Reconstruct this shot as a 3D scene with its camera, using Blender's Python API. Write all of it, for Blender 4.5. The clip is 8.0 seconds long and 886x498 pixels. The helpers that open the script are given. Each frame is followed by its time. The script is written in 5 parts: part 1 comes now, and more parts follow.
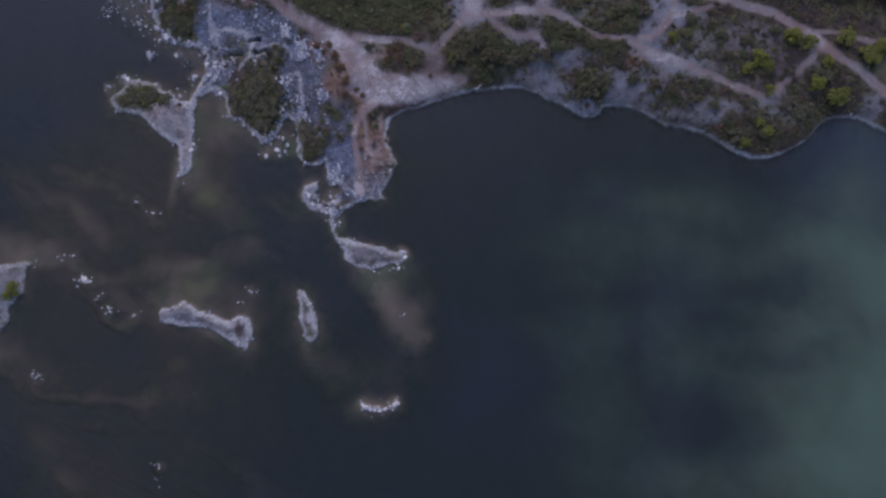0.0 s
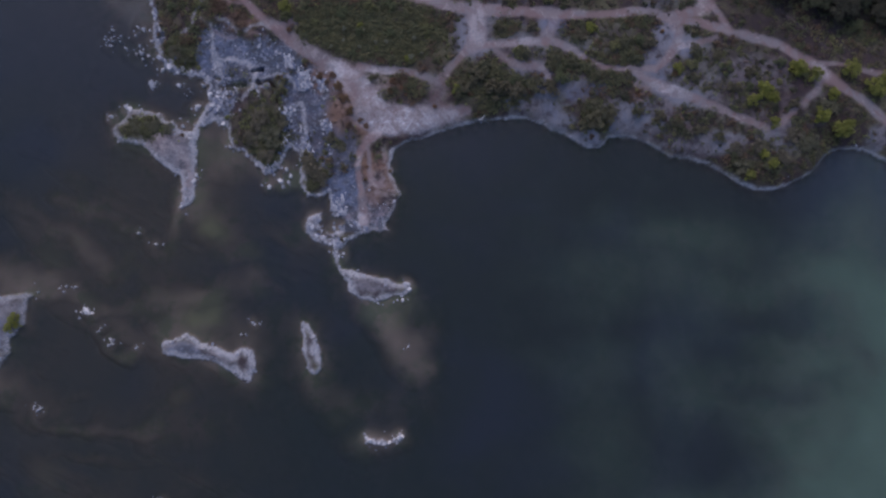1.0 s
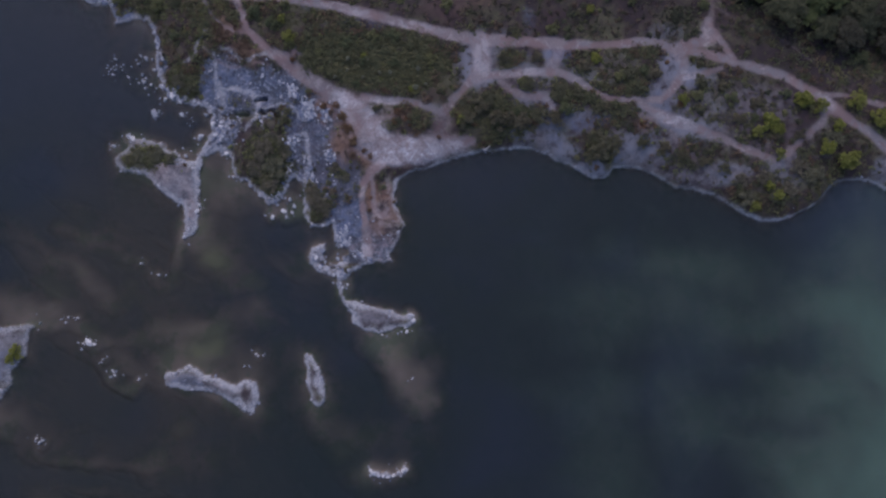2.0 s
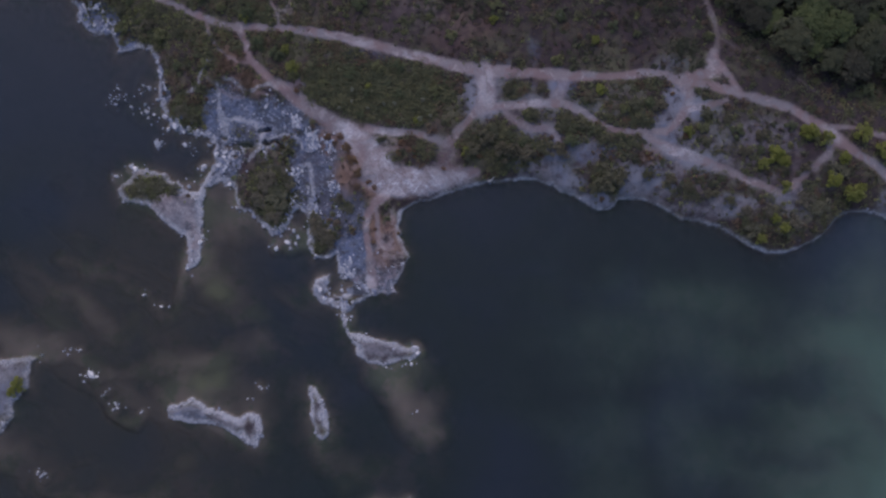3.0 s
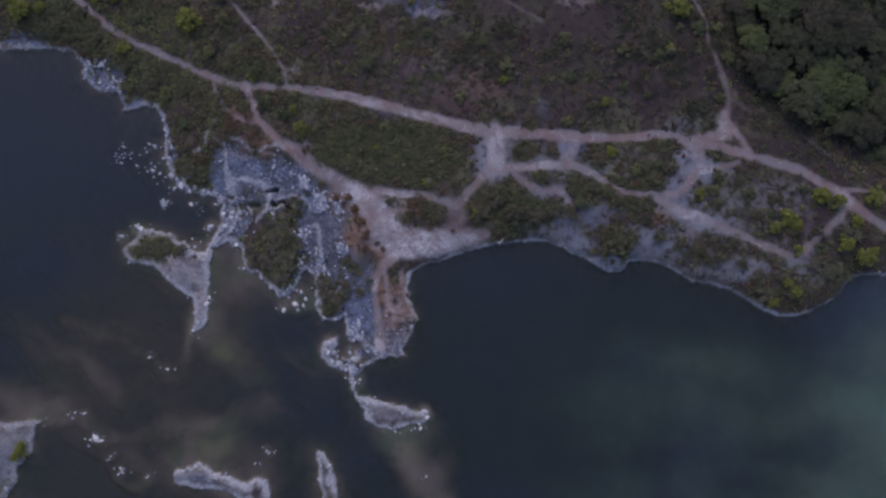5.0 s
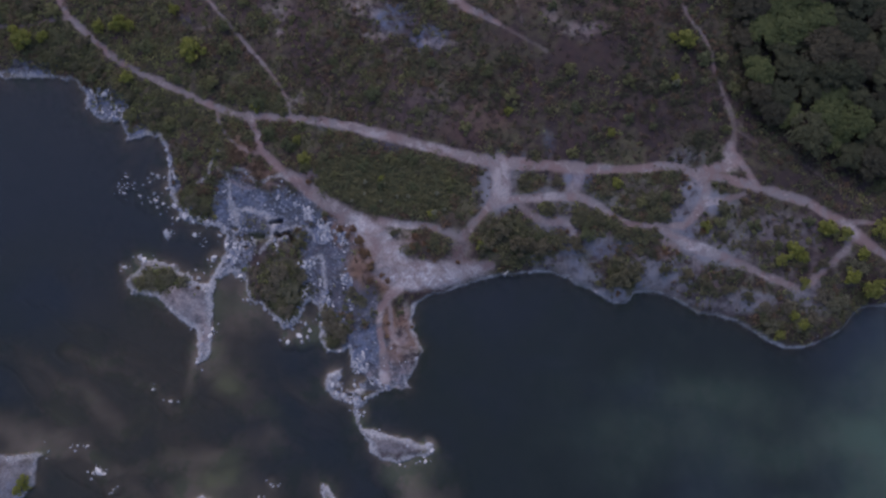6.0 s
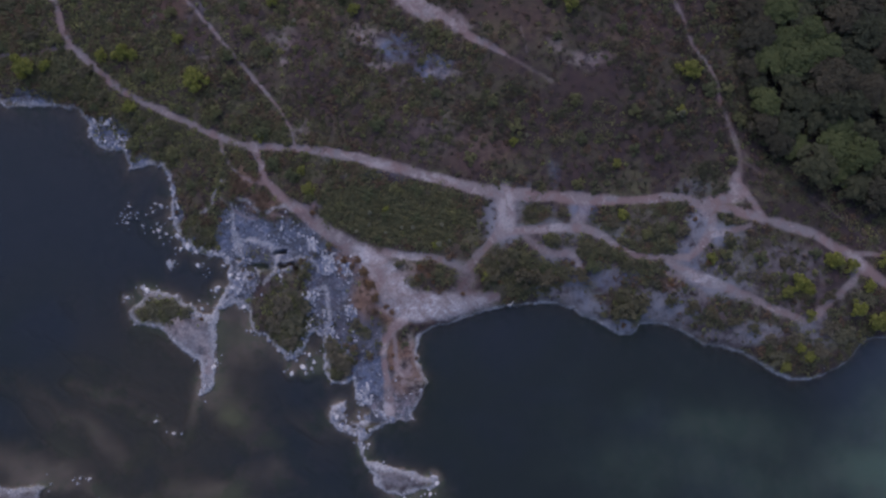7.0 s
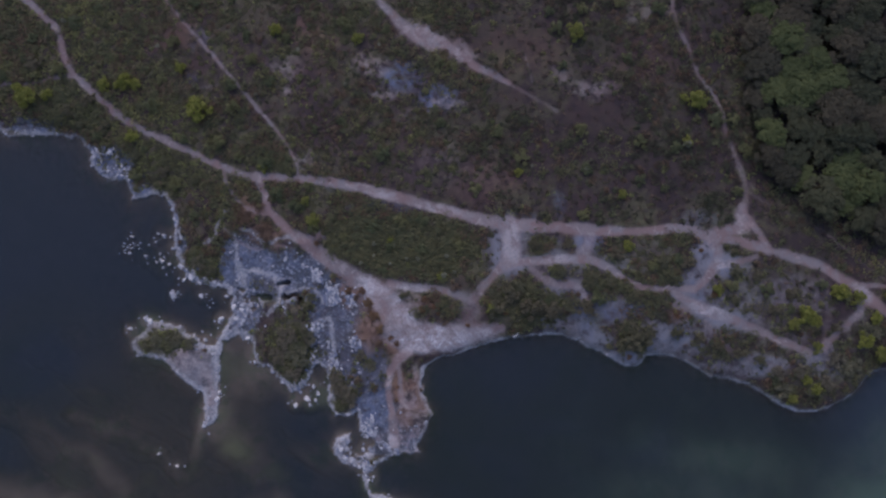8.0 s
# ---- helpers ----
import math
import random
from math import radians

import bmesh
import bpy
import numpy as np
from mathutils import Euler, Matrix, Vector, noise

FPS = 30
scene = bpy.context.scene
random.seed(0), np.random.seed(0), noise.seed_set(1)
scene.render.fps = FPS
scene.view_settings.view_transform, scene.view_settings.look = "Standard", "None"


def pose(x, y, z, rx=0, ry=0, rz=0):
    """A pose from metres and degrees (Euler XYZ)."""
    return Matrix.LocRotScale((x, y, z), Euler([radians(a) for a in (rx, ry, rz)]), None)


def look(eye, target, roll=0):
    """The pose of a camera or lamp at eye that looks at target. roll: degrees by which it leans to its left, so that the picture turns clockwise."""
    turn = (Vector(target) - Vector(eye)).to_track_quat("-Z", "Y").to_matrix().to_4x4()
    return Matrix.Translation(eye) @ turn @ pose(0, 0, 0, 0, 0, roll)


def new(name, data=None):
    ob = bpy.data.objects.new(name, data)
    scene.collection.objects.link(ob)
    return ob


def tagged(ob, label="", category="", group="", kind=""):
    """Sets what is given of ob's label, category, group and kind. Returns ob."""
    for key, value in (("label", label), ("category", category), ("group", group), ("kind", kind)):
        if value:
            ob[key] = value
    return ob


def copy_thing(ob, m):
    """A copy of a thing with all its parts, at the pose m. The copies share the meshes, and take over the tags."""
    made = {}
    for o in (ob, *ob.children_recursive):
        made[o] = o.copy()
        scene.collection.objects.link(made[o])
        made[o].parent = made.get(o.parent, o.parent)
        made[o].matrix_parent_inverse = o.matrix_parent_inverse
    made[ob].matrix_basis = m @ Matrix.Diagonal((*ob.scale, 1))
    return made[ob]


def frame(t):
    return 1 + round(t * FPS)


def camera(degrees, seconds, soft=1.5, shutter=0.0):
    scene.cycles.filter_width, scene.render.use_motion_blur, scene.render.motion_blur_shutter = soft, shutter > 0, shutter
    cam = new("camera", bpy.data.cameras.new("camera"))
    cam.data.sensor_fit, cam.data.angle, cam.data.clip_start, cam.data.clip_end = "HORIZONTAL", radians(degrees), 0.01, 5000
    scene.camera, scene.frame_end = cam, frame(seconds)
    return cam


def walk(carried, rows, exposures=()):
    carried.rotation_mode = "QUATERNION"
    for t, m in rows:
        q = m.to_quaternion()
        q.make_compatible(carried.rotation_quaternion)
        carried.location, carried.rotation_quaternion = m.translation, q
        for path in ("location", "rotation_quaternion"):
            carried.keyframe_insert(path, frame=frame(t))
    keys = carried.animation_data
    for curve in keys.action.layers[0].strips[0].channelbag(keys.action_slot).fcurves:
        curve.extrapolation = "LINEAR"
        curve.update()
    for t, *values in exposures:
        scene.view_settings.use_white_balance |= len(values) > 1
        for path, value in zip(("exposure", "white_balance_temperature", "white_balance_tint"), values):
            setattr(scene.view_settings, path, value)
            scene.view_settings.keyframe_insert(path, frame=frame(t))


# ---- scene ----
cam = camera(74.0, 8.0, soft=2.45)
PATH = [
    (0, 0.000, 0.000, 101.00, 4.347, 1.932, 0.147),
    (0.5, -0.485, 2.652, 101.00, 4.392, 1.863, 0.131),
    (1, -0.974, 5.292, 101.00, 4.439, 1.796, 0.118),
    (1.5, -1.467, 7.923, 101.00, 4.488, 1.731, 0.107),
    (2.25, -2.214, 11.853, 101.00, 4.564, 1.636, 0.093),
    (3, -2.968, 15.764, 101.00, 4.641, 1.543, 0.083),
    (3.5, -3.474, 18.364, 101.00, 4.693, 1.482, 0.076),
    (4, -3.984, 20.958, 101.00, 4.744, 1.422, 0.070),
    (4.5, -4.496, 23.548, 101.00, 4.793, 1.361, 0.064),
    (5.25, -5.269, 27.425, 101.00, 4.864, 1.270, 0.054),
    (6, -6.048, 31.296, 101.00, 4.929, 1.177, 0.041),
    (6.5, -6.569, 33.875, 101.00, 4.968, 1.113, 0.031),
    (7, -7.093, 36.454, 101.00, 5.004, 1.048, 0.019),
    (7.5, -7.618, 39.033, 101.00, 5.035, 0.981, 0.004),
    (8, -8.144, 41.614, 101.00, 5.061, 0.912, -0.014),
]
walk(cam, [(t, pose(x, y, z, rx, ry, rz)) for t, x, y, z, rx, ry, rz in PATH], exposures=[(0.0, 0.40, 5900, 25), (8.0, 0.40, 5900, 25)])

# ---------------------------------------------------------------- world and light
world = bpy.data.worlds.new("dusk_sky")
scene.world = world
world.use_nodes = True
wn = world.node_tree
sky = wn.nodes.new("ShaderNodeTexSky")
sky.sky_type = "NISHITA"
sky.sun_disc = False
SUN_HEIGHT, SUN_FROM = radians(47), radians(-14)
sky.sun_elevation, sky.sun_rotation = SUN_HEIGHT, SUN_FROM
sky.air_density, sky.dust_density = 1.6, 3.0
wn.nodes["Background"].inputs["Strength"].default_value = 0.14
wn.links.new(sky.outputs[0], wn.nodes["Background"].inputs[0])

sun = new("sun", bpy.data.lights.new("sun", "SUN"))
sun.data.energy, sun.data.angle, sun.data.color = 0.85, radians(48), (1.0, 0.93, 0.88)
sun_way = Vector((math.sin(SUN_FROM) * math.cos(SUN_HEIGHT), math.cos(SUN_FROM) * math.cos(SUN_HEIGHT), math.sin(SUN_HEIGHT)))
sun.matrix_world = look(sun_way * 300, (0, 0, 0))

# ---------------------------------------------------------------- plan of the place, in metres (x east, y north)
TRAILS, STREAKS, RIDGES = [], [], []
SHORE_WEST = [(-115.3, 76.2), (-100.7, 73.5), (-88.4, 71.7), (-86.8, 70.8), (-83.7, 70.9), (-79.2, 70.8), (-74.1, 70.3), (-72.5, 68.3), (-72, 65.7), (-70.2, 63.9), (-67.7, 62.7), (-65.5, 62.7), (-64.8, 60.7), (-63.9, 58.9), (-61.3, 59.7), (-58.6, 60), (-57.2, 58.1), (-56.4, 54.7)]
SHORE_RUBBLE = [(-56.8, 51.7), (-55.9, 49.2), (-54.9, 47), (-53.5, 45.3), (-50.6, 44.4), (-47.1, 43.9), (-45.9, 41.9), (-46, 39), (-47.1, 37.1), (-48.5, 35.4), (-47.6, 34.8), (-44.9, 36), (-42.9, 35.2), (-42.3, 32.8), (-41.7, 31.2), (-39.1, 30.3), (-37.1, 27.8), (-35.4, 26), (-33.6, 26.5), (-32.5, 28.4), (-31.6, 30.3), (-30.6, 30.9), (-29.8, 30), (-29.6, 26.7), (-28.8, 24.3), (-28.2, 22.5), (-26.3, 22.3), (-24.2, 22.8), (-23.6, 21.6), (-24.1, 19.7), (-22.8, 18.3), (-22, 16.5), (-23.4, 15.9), (-24.3, 16.5), (-25.1, 15.9), (-25.5, 17.8), (-26.1, 19.2), (-27, 18.8), (-27.4, 16.5), (-26, 15.1), (-24.1, 14.4)]
SHORE_HEADLAND = [(-22.9, 13.5), (-22, 13.2), (-20.7, 14.3), (-18.6, 15.4), (-16.3, 15.9), (-13.7, 16.2), (-14.1, 17.4), (-12.8, 19.3), (-12.3, 20.9), (-11.4, 22.5), (-12.2, 23.7), (-13.2, 25.8), (-13.3, 28.1), (-13, 30.5), (-10.6, 31.9)]
SHORE_BAY = [(-10.3, 31.9), (-7.9, 32.4), (-4.9, 33.6), (-2, 34.4), (1.9, 35.3), (4.8, 35.7), (7.7, 35.7), (10.6, 35.6), (13.1, 35), (14.5, 33.6), (17.4, 32.6), (19.3, 31.4), (20.7, 30.6), (23.1, 30.5), (24, 31.7), (24.7, 32.5), (27, 32.4), (28.9, 32.3), (31, 31.4), (33.6, 29.9), (35.2, 28.8), (38.3, 28.5), (41.2, 27.5), (43.5, 26.2), (45.3, 25), (47.2, 23.8), (49, 23), (51.4, 22.9), (54.2, 23.7), (56.4, 24.9), (58.3, 25.8), (59.9, 27.3), (60.8, 28.7), (62.1, 29.7)]
SHORE_EAST = [(63.3, 30.1), (67.1, 29.9), (69.4, 28.8), (72, 27.4), (78.6, 24.9), (88, 26), (103.2, 32.7)]
ISLE_HEATH = [(-63.2, 34.9), (-62, 35.9), (-60.7, 37.1), (-60.4, 38.5), (-58.1, 37.9), (-54.7, 37.3), (-53.7, 36.3), (-52.2, 36), (-51.7, 35), (-50.5, 34.2), (-49.2, 34), (-48.3, 35.2), (-47.4, 34.6), (-47.9, 32.3), (-47.8, 29.5), (-47.9, 26.6), (-48.1, 23.8), (-48.3, 21.5), (-49.4, 20.4), (-50.5, 19.9), (-50.2, 22), (-50.1, 24.3), (-50.9, 26.2), (-52.3, 26.6), (-54.3, 28.3), (-55.9, 29.9), (-57.4, 31.4), (-59.3, 31.6), (-61.8, 32.3)]
ISLE_EYE = [(-22.7, 14.5), (-23.2, 13.2), (-23, 11.2), (-21.9, 8.9), (-21, 7.3), (-20.2, 5.6), (-18.9, 4.8), (-17, 4.4), (-15.5, 4), (-14, 4.8), (-12.1, 5.1), (-11.1, 4.8), (-9.8, 5.6), (-9.5, 6.6), (-10.4, 7.2), (-12.1, 7.4), (-13.6, 8), (-16, 8.6), (-18.3, 9.1), (-20.3, 9.5), (-21.5, 9.9), (-22.2, 11.7), (-22.3, 13.5), (-21.7, 14.7)]
ISLE_DUMBBELL = [(-52.8, -2.6), (-50.9, -2.7), (-49.1, -1.7), (-47.9, -1.6), (-46.4, -2.5), (-44.4, -3.3), (-42.4, -4), (-40.4, -4.8), (-39.1, -4), (-37.7, -3.6), (-36.9, -4.7), (-36.3, -5.9), (-36.5, -7.8), (-37.2, -9.5), (-38, -9.9), (-39.3, -9), (-39.8, -7.9), (-41.3, -7.4), (-43.3, -6.7), (-45.8, -5.8), (-48.7, -5.9), (-50.8, -5.4), (-52.7, -4.8)]
ISLE_OVAL = [(-28.6, 0.3), (-27.9, 0.7), (-26.9, -0.3), (-26, -2), (-25.5, -3.9), (-24.9, -5.9), (-25, -7.4), (-25.6, -8.4), (-26.5, -8.6), (-27.3, -7.6), (-27.7, -5.9), (-28.1, -3.9), (-28.4, -1.5)]
ISLE_WESTERN = [(-90.5, 1.8), (-87.6, 4), (-83.5, 4.8), (-79.5, 5.1), (-76.6, 5.2), (-75.4, 5.1), (-76.4, 4.5), (-76.7, 2.8), (-77.5, -0.2), (-79.2, -2.2), (-79.7, -4.1), (-80.2, -6.1), (-82.7, -8.1), (-89, -6.1)]
ISLE_KNOB = [(-27.9, 18.5), (-27.2, 19.2), (-26.3, 19.5), (-25.1, 19.1), (-25.2, 18.2), (-25.7, 17.5), (-25.9, 16.4), (-25.2, 15.5), (-24.4, 14.7), (-23.8, 14), (-24.6, 13.7), (-25.8, 14.3), (-26.9, 14.9), (-27.7, 16), (-28, 17.3)]
ISLE_ARC = [(-17.3, -18.5), (-16.4, -18.7), (-15.2, -19.2), (-14.1, -19.4), (-12.9, -19.1), (-12, -18.4), (-11.1, -18.2), (-10.8, -18.8), (-11.8, -19.3), (-12.9, -19.8), (-14.2, -20.2), (-15.7, -20), (-16.9, -19.5)]
TRAILS.append((1, [(-41.5, 62.8, 0.86), (-34.5, 62.4, 0.86), (-28.5, 61.7, 0.97), (-23.6, 60.7, 1.08), (-18.6, 59.5, 1.30), (-13.7, 58.1, 1.19), (-8.8, 56.7, 1.19), (-3, 55.1, 1.30), (2.8, 54.3, 1.30), (9.6, 54, 1.19), (14.4, 53.6, 1.41), (18.8, 53.3, 1.19), (23.1, 53.2, 0.86), (26.9, 53.5, 0.97), (30.7, 53.7, 0.97), (34.5, 52.3, 1.19), (39.2, 51.6, 1.08), (43.9, 50.2, 1.08), (47.7, 49.1, 1.08), (52.3, 47.5, 1.08), (56, 45.4, 1.08), (59.6, 43, 1.19), (62.7, 40.3, 1.08), (67.4, 36.9, 0.97), (77.1, 28.2, 0.97)]))
TRAILS.append((1, [(-41.6, 63, 0.76), (-39.8, 59.1, 0.65), (-39.3, 57, 0.65), (-36.9, 54.5, 0.97), (-33.4, 51.9, 1.19), (-29.9, 49.1, 1.51), (-25.9, 46.4, 1.84), (-21.9, 43.9, 2.38), (-19, 41.2, 2.92), (-16.5, 38, 3.03), (-14.1, 35.1, 2.38)]))
TRAILS.append((0.9, [(-18.5, 44.6, 0.97), (-14.6, 43.9, 0.86), (-10.7, 43.7, 0.76), (-7.3, 42.6, 0.86), (-4.9, 41.9, 1.19)]))
TRAILS.append((0.68, [(-6.9, 42.5, 1.30), (-4.9, 40.9, 2.81), (-5.9, 38.5, 2.59), (-4.4, 37.4, 1.95)]))
TRAILS.append((1.0, [(-18, 36.6, 2.59), (-12.7, 35.5, 3.13), (-7.8, 35.9, 2.81), (-3, 36.7, 1.84), (0.1, 37, 0.86)]))
TRAILS.append((0.95, [(-15.6, 33.3, 1.19), (-17.7, 31.3, 1.08), (-18.8, 28.9, 0.76), (-18.8, 26, 0.76), (-18.4, 23.6, 0.76), (-18.1, 20.7, 0.97), (-17.9, 17.8, 1.08)]))
TRAILS.append((0.8, [(-17.5, 31.3, 0.54), (-16.9, 28.4, 0.43), (-16.7, 25.5, 0.76), (-15.5, 24.3, 0.86), (-14.6, 25.3, 0.54)]))
TRAILS.append((0.88, [(-4.2, 42.6, 0.97), (-2, 45.2, 0.76), (-0.1, 47.2, 0.97), (1.6, 48.8, 2.16), (1.5, 51.8, 2.16), (1.1, 54.6, 1.95)]))
TRAILS.append((0.95, [(1.5, 48.2, 0.86), (4.7, 48.1, 0.86), (8.6, 48.5, 0.86), (12.9, 48.6, 0.97), (15.3, 48.3, 0.86), (18.6, 46.6, 0.76), (21.4, 44.6, 0.65), (24.8, 43.8, 0.65), (28.6, 43.7, 0.65), (31.9, 43.5, 0.76)]))
TRAILS.append((0.62, [(12.9, 48.6, 1.30), (14.6, 50.9, 1.51), (15.2, 53, 1.41)]))
TRAILS.append((0.75, [(5.2, 46.9, 0.76), (7.1, 45.5, 0.97), (9.5, 44.4, 0.86), (12.8, 44, 0.97), (14.2, 41.7, 0.76)]))
TRAILS.append((0.85, [(28.5, 43.1, 0.65), (30.9, 41.5, 0.86), (34.1, 40, 1.41), (37.8, 38.6, 0.97), (41.5, 37, 0.86), (45.2, 35.4, 0.86), (48.9, 33.8, 0.76), (51.1, 32.8, 0.76)]))
TRAILS.append((0.8, [(31.9, 43.5, 0.65), (33.8, 45.3, 0.86), (35.5, 47.5, 1.19), (36.1, 49.9, 1.08), (35.9, 51.6, 1.30)]))
TRAILS.append((0.75, [(36.7, 47.7, 0.86), (39.3, 48, 0.86), (42.2, 49, 0.54)]))
TRAILS.append((1, [(33.6, 52.4, 0.97), (36.9, 53, 1.41), (39.5, 53.8, 1.30), (40.2, 55.8, 1.41), (40.4, 57.5, 0.76)]))
TRAILS.append((0.95, [(40.2, 56.5, 0.86), (41.8, 54.7, 0.65), (43.1, 52.3, 0.76), (44.7, 50.2, 0.86)]))
TRAILS.append((0.85, [(51.1, 32.8, 0.65), (53.6, 35.1, 0.76), (56.5, 37.7, 0.86), (58.9, 40.1, 1.19), (59.3, 42, 1.19), (61, 41, 0.86)]))
TRAILS.append((0.85, [(58.2, 44.2, 0.54), (61.5, 44.2, 0.54), (64.3, 43.9, 0.32), (67.2, 42.7, 0.65), (72.5, 41.9, 0.65)]))
TRAILS.append((0.5, [(33.6, 38.3, 0.54), (35.4, 35.4, 0.65), (38.1, 33, 0.65), (41.3, 31.9, 0.65), (45, 30.9, 0.54)]))
TRAILS.append((0.72, [(-47.3, 63.6, 0.43), (-46.4, 61, 0.38), (-43.8, 57.9, 0.38), (-41.3, 56.7, 0.54), (-39.1, 56.4, 0.54)]))
TRAILS.append((0.95, [(-22.4, 96.1, 0.65), (-20.7, 93.5, 0.76), (-18.7, 91.5, 0.76), (-16.8, 89.4, 1.30), (-13.5, 87.3, 1.95), (-10.1, 86, 1.41), (-7.4, 84.5, 0.86), (-4.2, 81.9, 0.86), (-1.3, 80.6, 0.76), (1.6, 78.8, 0.54)]))
TRAILS.append((0.55, [(1.1, 79, 0.54), (4.4, 77.1, 0.38), (7.8, 75.1, 0.43), (9.7, 73.9, 0.54)]))
TRAILS.append((0.7, [(-8.1, 85.3, 0.54), (-6.7, 86.4, 0.76), (-5.4, 83.9, 0.54), (-4.6, 82.3, 0.54)]))
TRAILS.append((0.66, [(29.5, 97.7, 0.46), (29.8, 93.6, 0.46), (30.4, 89.5, 0.46), (32.2, 85.4, 0.51), (33.9, 80.4, 0.46), (35.1, 78.4, 0.46), (36.6, 76.2, 0.37), (37.9, 73, 0.28), (38.1, 70.5, 0.46), (39.1, 67.1, 0.55), (40.3, 63.7, 0.64), (41, 60.3, 0.55), (40.8, 56.8, 0.73)]))
TRAILS.append((0.5, [(41.2, 61.8, 0.38), (42.4, 60.5, 0.43)]))
TRAILS.append((0.45, [(9.3, 81.6, 0.54), (11.2, 79.6, 0.54), (14.1, 78.4, 0.97), (17, 77, 0.65)]))
TRAILS.append((0.4, [(-40.5, 84.1, 0.32), (-38.5, 82.4, 0.38), (-37, 80.9, 0.43)]))
TRAILS.append((0.98, [(-92.8, 104.2, 0.8), (-87.3, 98.9, 0.8), (-83.5, 94.7, 0.8), (-77.6, 89.4, 0.8), (-76.2, 84.8, 0.8), (-74.2, 81.2, 0.8), (-70.5, 77.6, 0.8), (-64.8, 72.8, 0.8), (-56.8, 68.9, 0.8), (-48.3, 64.9, 0.8), (-41.9, 62.6, 0.8)]))
TRAILS.append((0.92, [(-96.2, 82.4, 0.45), (-92, 79.3, 0.45), (-87, 79.6, 0.45), (-82.1, 79.7, 0.45), (-78.1, 80.5, 0.45), (-74.6, 80.9, 0.45)]))
TRAILS.append((0.85, [(-61.1, 99.7, 0.36), (-58.3, 94.4, 0.36), (-54.6, 89.8, 0.36), (-47.4, 81.5, 0.36), (-42.3, 75.5, 0.36), (-37.3, 69.5, 0.36), (-35, 65.5, 0.36), (-34.4, 62.7, 0.36)]))
TRAILS.append((0.55, [(40.8, 60.4, 0.2), (45.8, 57, 0.2), (51.3, 54.6, 0.2), (55.8, 51.3, 0.2), (60.2, 47.5, 0.2), (66.3, 42.8, 0.2)]))
TRAILS.append((0.6, [(4.5, 83.9, 0.22), (5.1, 81.2, 0.22), (5.5, 79.1, 0.22)]))
TRAILS.append((0.55, [(-52.2, 78.2, 0.3), (-49.5, 78.8, 0.3), (-47.1, 79.4, 0.3)]))
TRAILS.append((0.6, [(-47, 53.9, 0.32), (-42.6, 50.5, 0.32), (-37.8, 51, 0.32), (-34.9, 50.5, 0.32)]))
RIDGES.append((1.06, 0.6, [(-73.1, 23.2), (-64.6, 19), (-57.3, 15.4), (-53.1, 12.9)]))
RIDGES.append((0.58, 0.6, [(-52.1, 12.7), (-50.4, 17.4), (-49.8, 20.8)]))
RIDGES.append((1.73, 0.75, [(-86.9, 9.4), (-76.4, 7.3), (-69.1, 5.6), (-61.8, 3), (-55.8, 3.8), (-47.7, 4.9)]))
RIDGES.append((0.67, 0.6, [(-75.2, -13.5), (-73.5, -16.9), (-67.9, -18.1), (-60.9, -18.1), (-51.9, -17)]))
RIDGES.append((2.11, 1.0, [(-15.2, 3.7), (-11.7, -2), (-7.9, -8)]))
RIDGES.append((1.92, 0.55, [(-36.7, 7.8), (-43.7, 5.4), (-48.7, 3.4), (-52.6, -0.1)]))
RIDGES.append((0.77, 0.7, [(-66.9, 2.1), (-63.1, -2.6), (-57.5, -4.1)]))
RIDGES.append((2.21, 0.6, [(-48.3, 23), (-43.1, 17.9), (-39.4, 13.4)]))
RIDGES.append((2.40, 0.7, [(-46.7, 34.4), (-43.5, 30.7), (-42.3, 27.1)]))
RIDGES.append((1.92, 0.4, [(-83.5, -12.1), (-75.3, -12.1), (-68.1, -14.9)]))
RIDGES.append((2.21, 0.4, [(-21.4, -12.7), (-13.5, -11.7), (-7.7, -13.5)]))
RIDGES.append((1.44, 0.45, [(-26.8, -9), (-25.3, -11.7), (-21.3, -15.6)]))
RIDGES.append((1.25, 0.4, [(-17.3, -19.4), (-13.4, -21.7), (-9.6, -20.2)]))
RIDGES.append((2.88, 0.35, [(-82.1, -33.4), (-76.2, -31.4), (-74.6, -25.7)]))
RIDGES.append((1.25, 0.6, [(-81.5, 23.2), (-74, 19), (-67.4, 12.9), (-61.1, 8.9)]))
STREAKS.append((0.24, [(-36.1, 39.1), (-35.8, 41), (-34.2, 41.9), (-32.4, 41.6), (-31.4, 40)]))
STREAKS.append((0.24, [(-37.6, 40.2), (-36.6, 42.6), (-34.2, 43.7), (-31.7, 43.3), (-29.9, 41.2)]))
STREAKS.append((0.24, [(-43.8, 40.2), (-42.8, 41.4), (-41.4, 41.7), (-40.1, 40.5)]))
STREAKS.append((0.29, [(-48.2, 33.4), (-47.6, 34.9), (-46.5, 36.3), (-44.5, 37.7), (-44.2, 41.1), (-44.5, 43.9), (-44.8, 46.7), (-45.3, 53)]))
STREAKS.append((0.38, [(-45.4, 46.7), (-40.9, 46.7), (-38.1, 45.3), (-37.1, 43.2), (-38, 41), (-39.6, 39.3)]))
STREAKS.append((0.24, [(-36.3, 41), (-35.7, 41.8), (-34.6, 42.1), (-33.4, 41.3), (-33.1, 40), (-33.6, 39)]))
STREAKS.append((0.38, [(-51, 51.5), (-49.5, 52), (-48.1, 54.1), (-46.7, 57.2)]))
